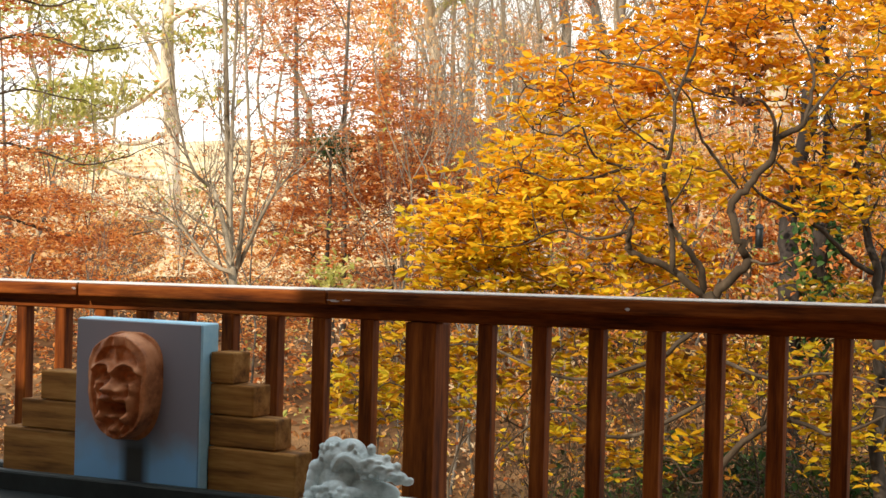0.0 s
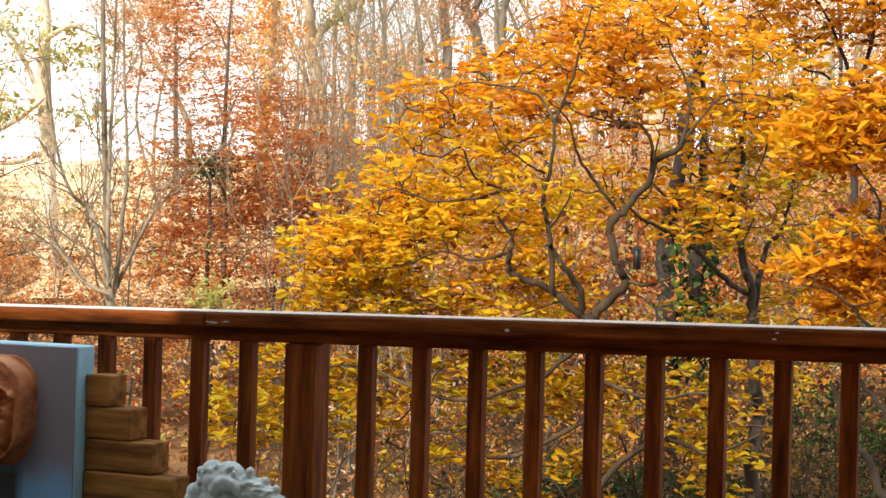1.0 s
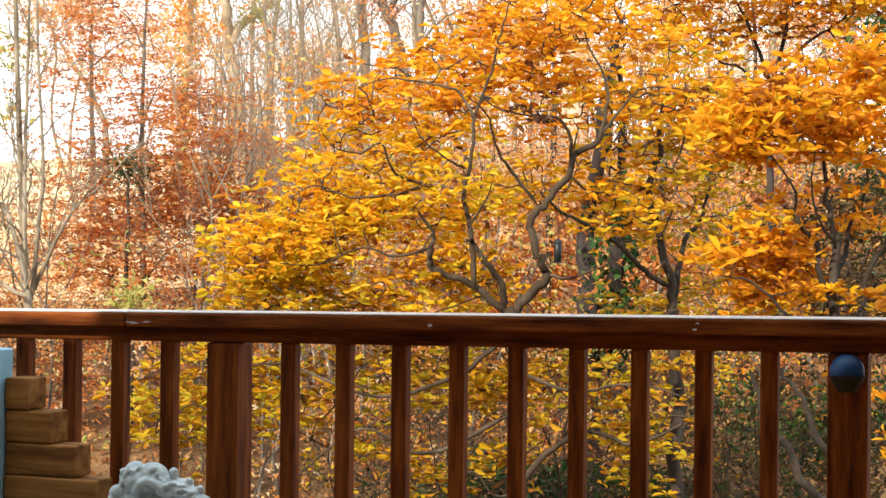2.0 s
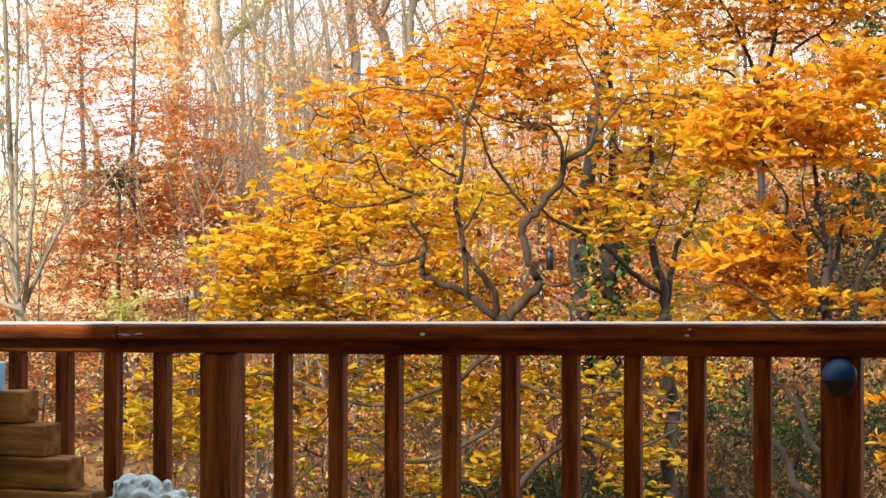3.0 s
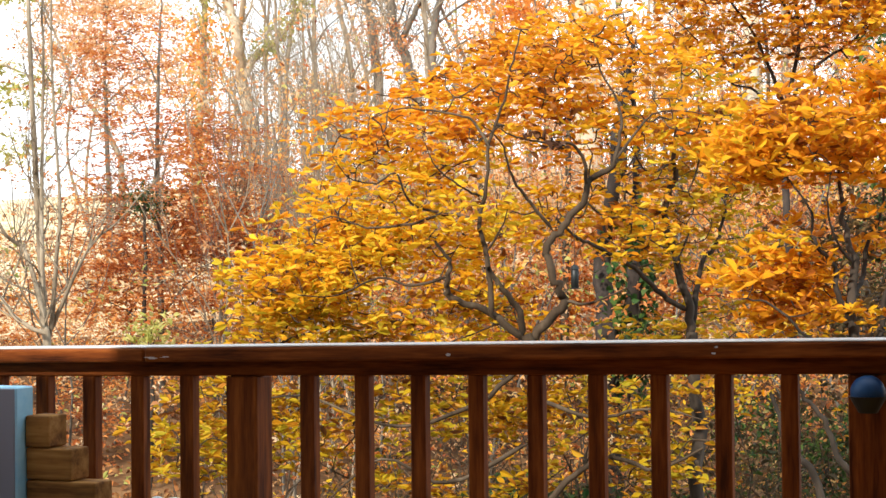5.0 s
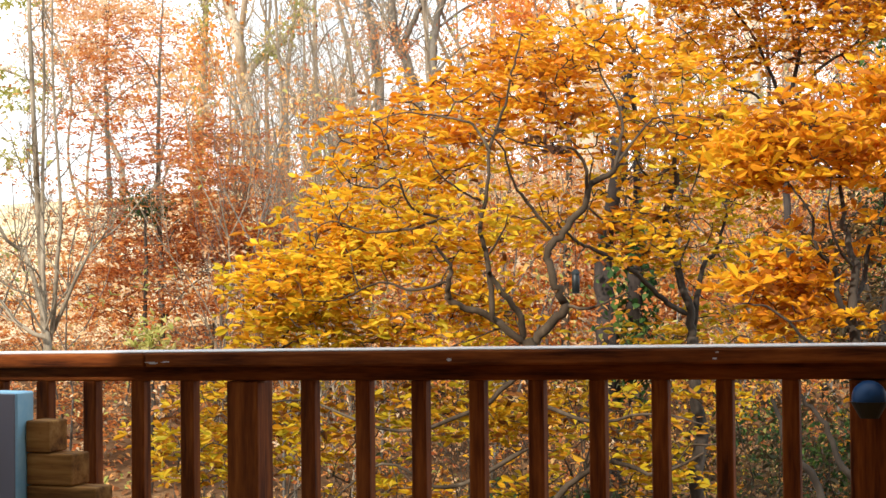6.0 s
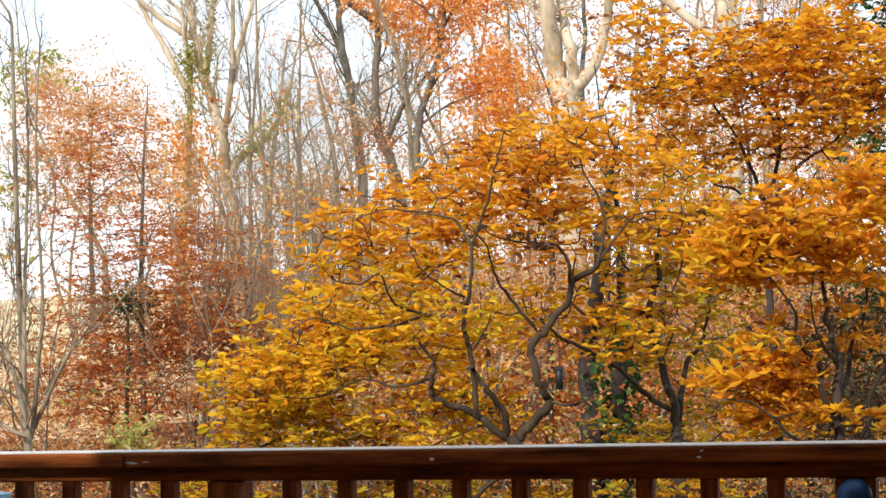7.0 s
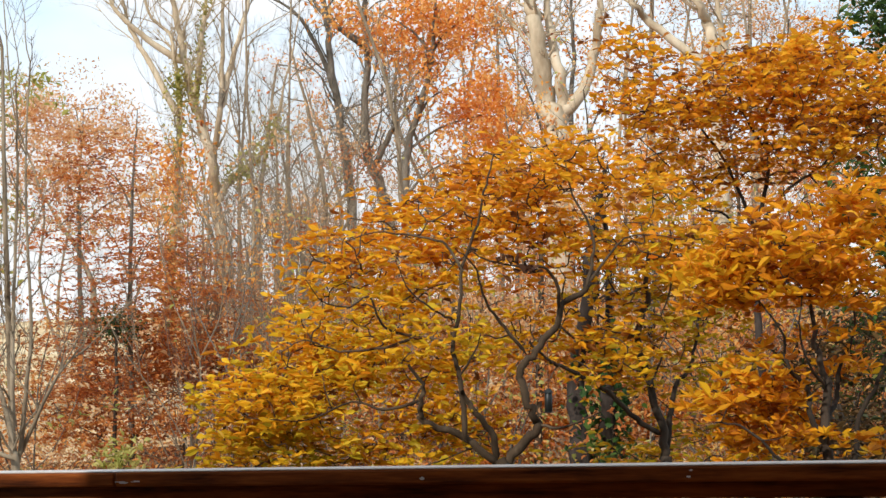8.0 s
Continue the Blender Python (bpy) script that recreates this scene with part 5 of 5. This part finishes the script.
def build_mask():
    """A moulded mask as one relief."""
    nx, nz = 96, 112
    xs, zs = np.linspace(-1, 1, nx), np.linspace(-1, 1, nz)
    x, z = np.meshgrid(xs, zs)

    def bump(cx, cz, sx, sz, h):
        return h * np.exp(-((ax - cx) / sx) ** 2 - ((z - cz) / sz) ** 2)

    def step(v, lo, hi):
        t = np.clip((v - lo) / (hi - lo), 0, 1)
        return t * t * (3 - 2 * t)
    ax = np.abs(x)
    half = 0.100 * np.clip(1 - np.abs((z - 0.12) / np.where(z > 0.12, 0.90, 1.14)) ** 4.0, 0, 1) ** 0.5 * np.where(z < 0, 1 + 0.16 * z, 1.0) + 0.004
    rho = np.maximum(ax ** 2.6 + np.abs(z) ** 4.5, 1e-6) ** (1 / 2.6)
    rim = 0.80 - 0.14 * step(z, 0.1, 0.7) + 0.08 * step(-z, 0.3, 0.9)
    h = 0.046 * (1 - step(rho, 0.88, 1.0) ** 2) - 0.012 * (1 - step(rho, rim - 0.12, rim)) + 0.012 * (1 - rho)      # hood round a sunken face
    h = h + 0.012 * np.exp(-(x / 0.10) ** 2) * step(z, 0.40, 0.70) - 0.008 * np.exp(-((ax - 0.24) / 0.10) ** 2) * step(z, 0.6, 0.8)
    arch = np.hypot((ax - 0.36) / 0.33, (z - 0.22) / 0.22)
    h = h + 0.022 * np.exp(-((arch - 1.0) / 0.20) ** 2) * step(z, 0.18, 0.32) + 0.012 * np.exp(-((arch - 0.62) / 0.12) ** 2) * step(z, 0.18, 0.30) - 0.016 * np.exp(-(arch / 0.55) ** 2)     # brows and lids
    h = h + bump(0.36, 0.20, 0.12, 0.05, 0.016) + bump(0.38, 0.08, 0.22, 0.035, 0.010)
    h = h + bump(0.0, 0.16, 0.12, 0.20, 0.020) + bump(0.0, -0.02, 0.22, 0.10, 0.040) + bump(0.27, -0.05, 0.11, 0.08, 0.024)    # nose
    h = h + bump(0.54, -0.02, 0.14, 0.16, 0.022) - bump(0.40, -0.10, 0.05, 0.12, 0.012)
    h = h + bump(0.22, -0.20, 0.24, 0.07, 0.030) - bump(0.0, -0.38, 0.30, 0.09, 0.036) + bump(0.0, -0.52, 0.26, 0.055, 0.026)    # lips and open mouth
    h = h + bump(0.48, -0.34, 0.10, 0.14, 0.024) + bump(0.44, -0.56, 0.12, 0.09, 0.034) - bump(0.22, -0.66, 0.08, 0.06, 0.012) + bump(0.0, -0.78, 0.36, 0.10, 0.022)
    h = h + 0.004 * np.sin(24 * x) * step(-z, 0.55, 0.75) * (1 - step(rho, 0.8, 0.95))
    h = h + 0.0015 * np.sin(19 * x + 6 * z) * np.sin(16 * z - 4 * x)
    edge = (ax > 0.999) | (np.abs(z) > 0.999)
    h = np.where(edge, 0.0, np.maximum(h, 0.006))
    v = np.stack((x * half, -1.25 * h, z * 0.142), -1).reshape(-1, 3)
    i, j = np.meshgrid(np.arange(nz - 1), np.arange(nx - 1), indexing="ij")
    f = np.stack((i * nx + j, i * nx + j + 1, (i + 1) * nx + j + 1, (i + 1) * nx + j), -1).reshape(-1, 4)
    ob = raw("fountain_mask", v, f, CLAY)
    ob.matrix_basis = deck_at(-1.272, -0.2615, 0.676)
    tagged(ob, "reddish terracotta spout mask fixed to the plaque", "mask")


def build_statue():
    bm = bmesh.new()
    rng = random.Random(8)
    lumps = [(-0.084, 0.004, 0.122, 0.030, 0.9, 1.1), (-0.040, 0.004, 0.118, 0.036, 1.1, 1.0), (-0.074, 0.006, 0.082, 0.042, 0.95, 1.2), (-0.015, 0.030, 0.070, 0.030, 1.1, 1.2), (0.000, 0.010, 0.030, 0.034, 2.6, 0.9), (-0.066, -0.006, 0.108, 0.036, 1.1, 0.9), (-0.072, -0.008, 0.052, 0.038, 1.3, 1.1),
             (0.012, 0.000, 0.092, 0.030, 1.0, 1.15), (0.040, -0.006, 0.092, 0.029, 1.1, 1.05), (0.068, -0.010, 0.083, 0.024, 1.2, 0.95), (0.094, -0.013, 0.073, 0.018, 1.3, 0.85), (0.116, -0.014, 0.066, 0.013, 1.4, 0.8),
             (0.126, -0.015, 0.071, 0.008, 1.2, 0.9), (0.022, -0.010, 0.134, 0.012, 1.0, 1.1), (0.062, -0.010, 0.116, 0.009, 1.2, 1.1), (0.090, -0.012, 0.100, 0.010, 1.1, 1.0),
             ]
    lumps += [(-0.110, -0.034, 0.080, 0.018, 1.0, 1.2), (-0.115, -0.042, 0.058, 0.014, 1.0, 1.8), (-0.116, -0.048, 0.034, 0.014, 1.0, 1.8), (-0.112, -0.056, 0.016, 0.014, 1.2, 1.0), (-0.080, -0.050, 0.022, 0.018, 1.5, 0.9), (-0.055, -0.040, 0.036, 0.022, 1.6, 0.9), (-0.02, -0.036, 0.026, 0.020, 1.8, 0.9)]
    for k in range(13):                      # thick collar above the dark shoulder hollow
        a = 0.35 + k * 0.22
        lumps.append((-0.028 + 0.031 * math.cos(a), -0.034, 0.084 + 0.028 * math.sin(a), 0.0125, 1.0, 1.0))
        lumps.append((-0.028 + 0.032 * math.cos(a), -0.020, 0.084 + 0.030 * math.sin(a), 0.014, 1.0, 1.0))
    for cx, cz, wide in ((0.058, 0.092, 0.016), (0.088, 0.078, 0.011)):   # eye and nostril rims
        for k in range(10):
            a = k * math.tau / 10
            lumps.append((cx + wide * math.cos(a), -0.034 + 0.10 * (cx - 0.058), cz + wide * 0.45 * math.sin(a), 0.0050, 1.0, 0.8))
    for cx, cz in ((0.016, 0.106), (0.022, 0.084), (0.036, 0.072), (0.030, 0.112), (0.052, 0.108), (0.062, 0.068), (0.078, 0.094), (0.104, 0.080), (0.014, 0.066), (0.098, 0.062)):   # scales
        lumps.append((cx, -0.030 + 0.12 * max(0.0, cx - 0.05), cz, 0.0075, 1.5, 0.7))
    for _ in range(34):                      # rough hide on the back
        lumps.append((rng.uniform(-0.11, -0.01), -0.024 + rng.uniform(-0.008, 0.006), rng.uniform(0.10, 0.145), rng.uniform(0.005, 0.008), rng.uniform(0.8, 1.3), rng.uniform(0.8, 1.6)))
    for _ in range(26):
        lumps.append((rng.uniform(-0.125, -0.01), -0.058 + rng.uniform(-0.012, 0.012), rng.uniform(0.004, 0.040), rng.uniform(0.005, 0.010), rng.uniform(0.8, 1.5), rng.uniform(0.6, 1.3)))
    for x, y, z, r, sx, sq in lumps:
        small = r < 0.013
        bmesh.ops.create_icosphere(bm, subdivisions=1 if small else 3, radius=r * (1.12 if small else 1.0), matrix=Matrix.Translation((x, y, z)) @ Matrix.Diagonal((sx, 1, sq, 1)))
    ob = part("stone_statue", bm, STONE, m=deck_at(-0.528, -0.32, 0.448) @ Matrix.Diagonal((1.04, 1.0, 0.99, 1.0)))
    mod = ob.modifiers.new("remesh", "REMESH")
    mod.mode, mod.voxel_size, mod.use_smooth_shade = "VOXEL", 0.0022, True
    sm = ob.modifiers.new("smooth", "SMOOTH")
    sm.iterations = 6
    tagged(ob, "rough grey cast-stone garden statue crouching on a slab", "statue")
    slab = part("stone_slab", box((0.33, 0.20, 0.05), bevel=0.012, segments=2), STONE, m=deck_at(-0.50, -0.33, 0.435))
    tagged(slab, "flat grey stone slab on the pond rim", "stone slab")


def build_ball():
    ball = empty("blue_ball", deck_at(0.998, -0.0745, 0.853))
    tagged(ball, "dark blue glazed ball on the railing post, black cone for its shaded underside", "ball")
    bm = bmesh.new()
    bmesh.ops.create_uvsphere(bm, u_segments=28, v_segments=18, radius=0.0375)
    part("globe", bm, BLUE, ball, smooth=True)
    # Black cone added for the shaded underside of the ball.
    bm = bmesh.new()
    bmesh.ops.create_cone(bm, cap_ends=True, segments=24, radius1=0.020, radius2=0.0405, depth=0.036)
    part("cup", bm, LINER, ball, m=pose(0, 0, -0.026))


build_pond()
build_timbers()
build_plaque()
build_mask()
build_statue()
build_ball()


def build_feeder():
    feeder = empty("bird_feeder", Matrix.Translation(Vector(sight(0.0812, -0.004, 10.35))))
    tagged(feeder, "black hanging tube feeder under a limb of the golden tree", "bird feeder")
    bm = bmesh.new()
    bmesh.ops.create_cone(bm, cap_ends=True, segments=16, radius1=0.026, radius2=0.026, depth=0.12)
    bmesh.ops.bevel(bm, geom=list(bm.edges), offset=0.003, segments=1, affect="EDGES")
    part("tube", bm, LINER, feeder, m=pose(0, 0, 0.06), smooth=True)
    bm = bmesh.new()
    bmesh.ops.create_cone(bm, cap_ends=True, segments=16, radius1=0.034, radius2=0.012, depth=0.03)
    part("cap", bm, LINER, feeder, m=pose(0, 0, 0.135))
    bm = bmesh.new()
    bmesh.ops.create_cone(bm, cap_ends=True, segments=16, radius1=0.036, radius2=0.036, depth=0.008)
    part("tray", bm, LINER, feeder, m=pose(0, 0, -0.004))
    bm = bmesh.new()
    bmesh.ops.create_cone(bm, cap_ends=True, segments=6, radius1=0.002, radius2=0.002, depth=0.30)
    part("wire", bm, LINER, feeder, m=pose(0, 0, 0.30))


build_feeder()
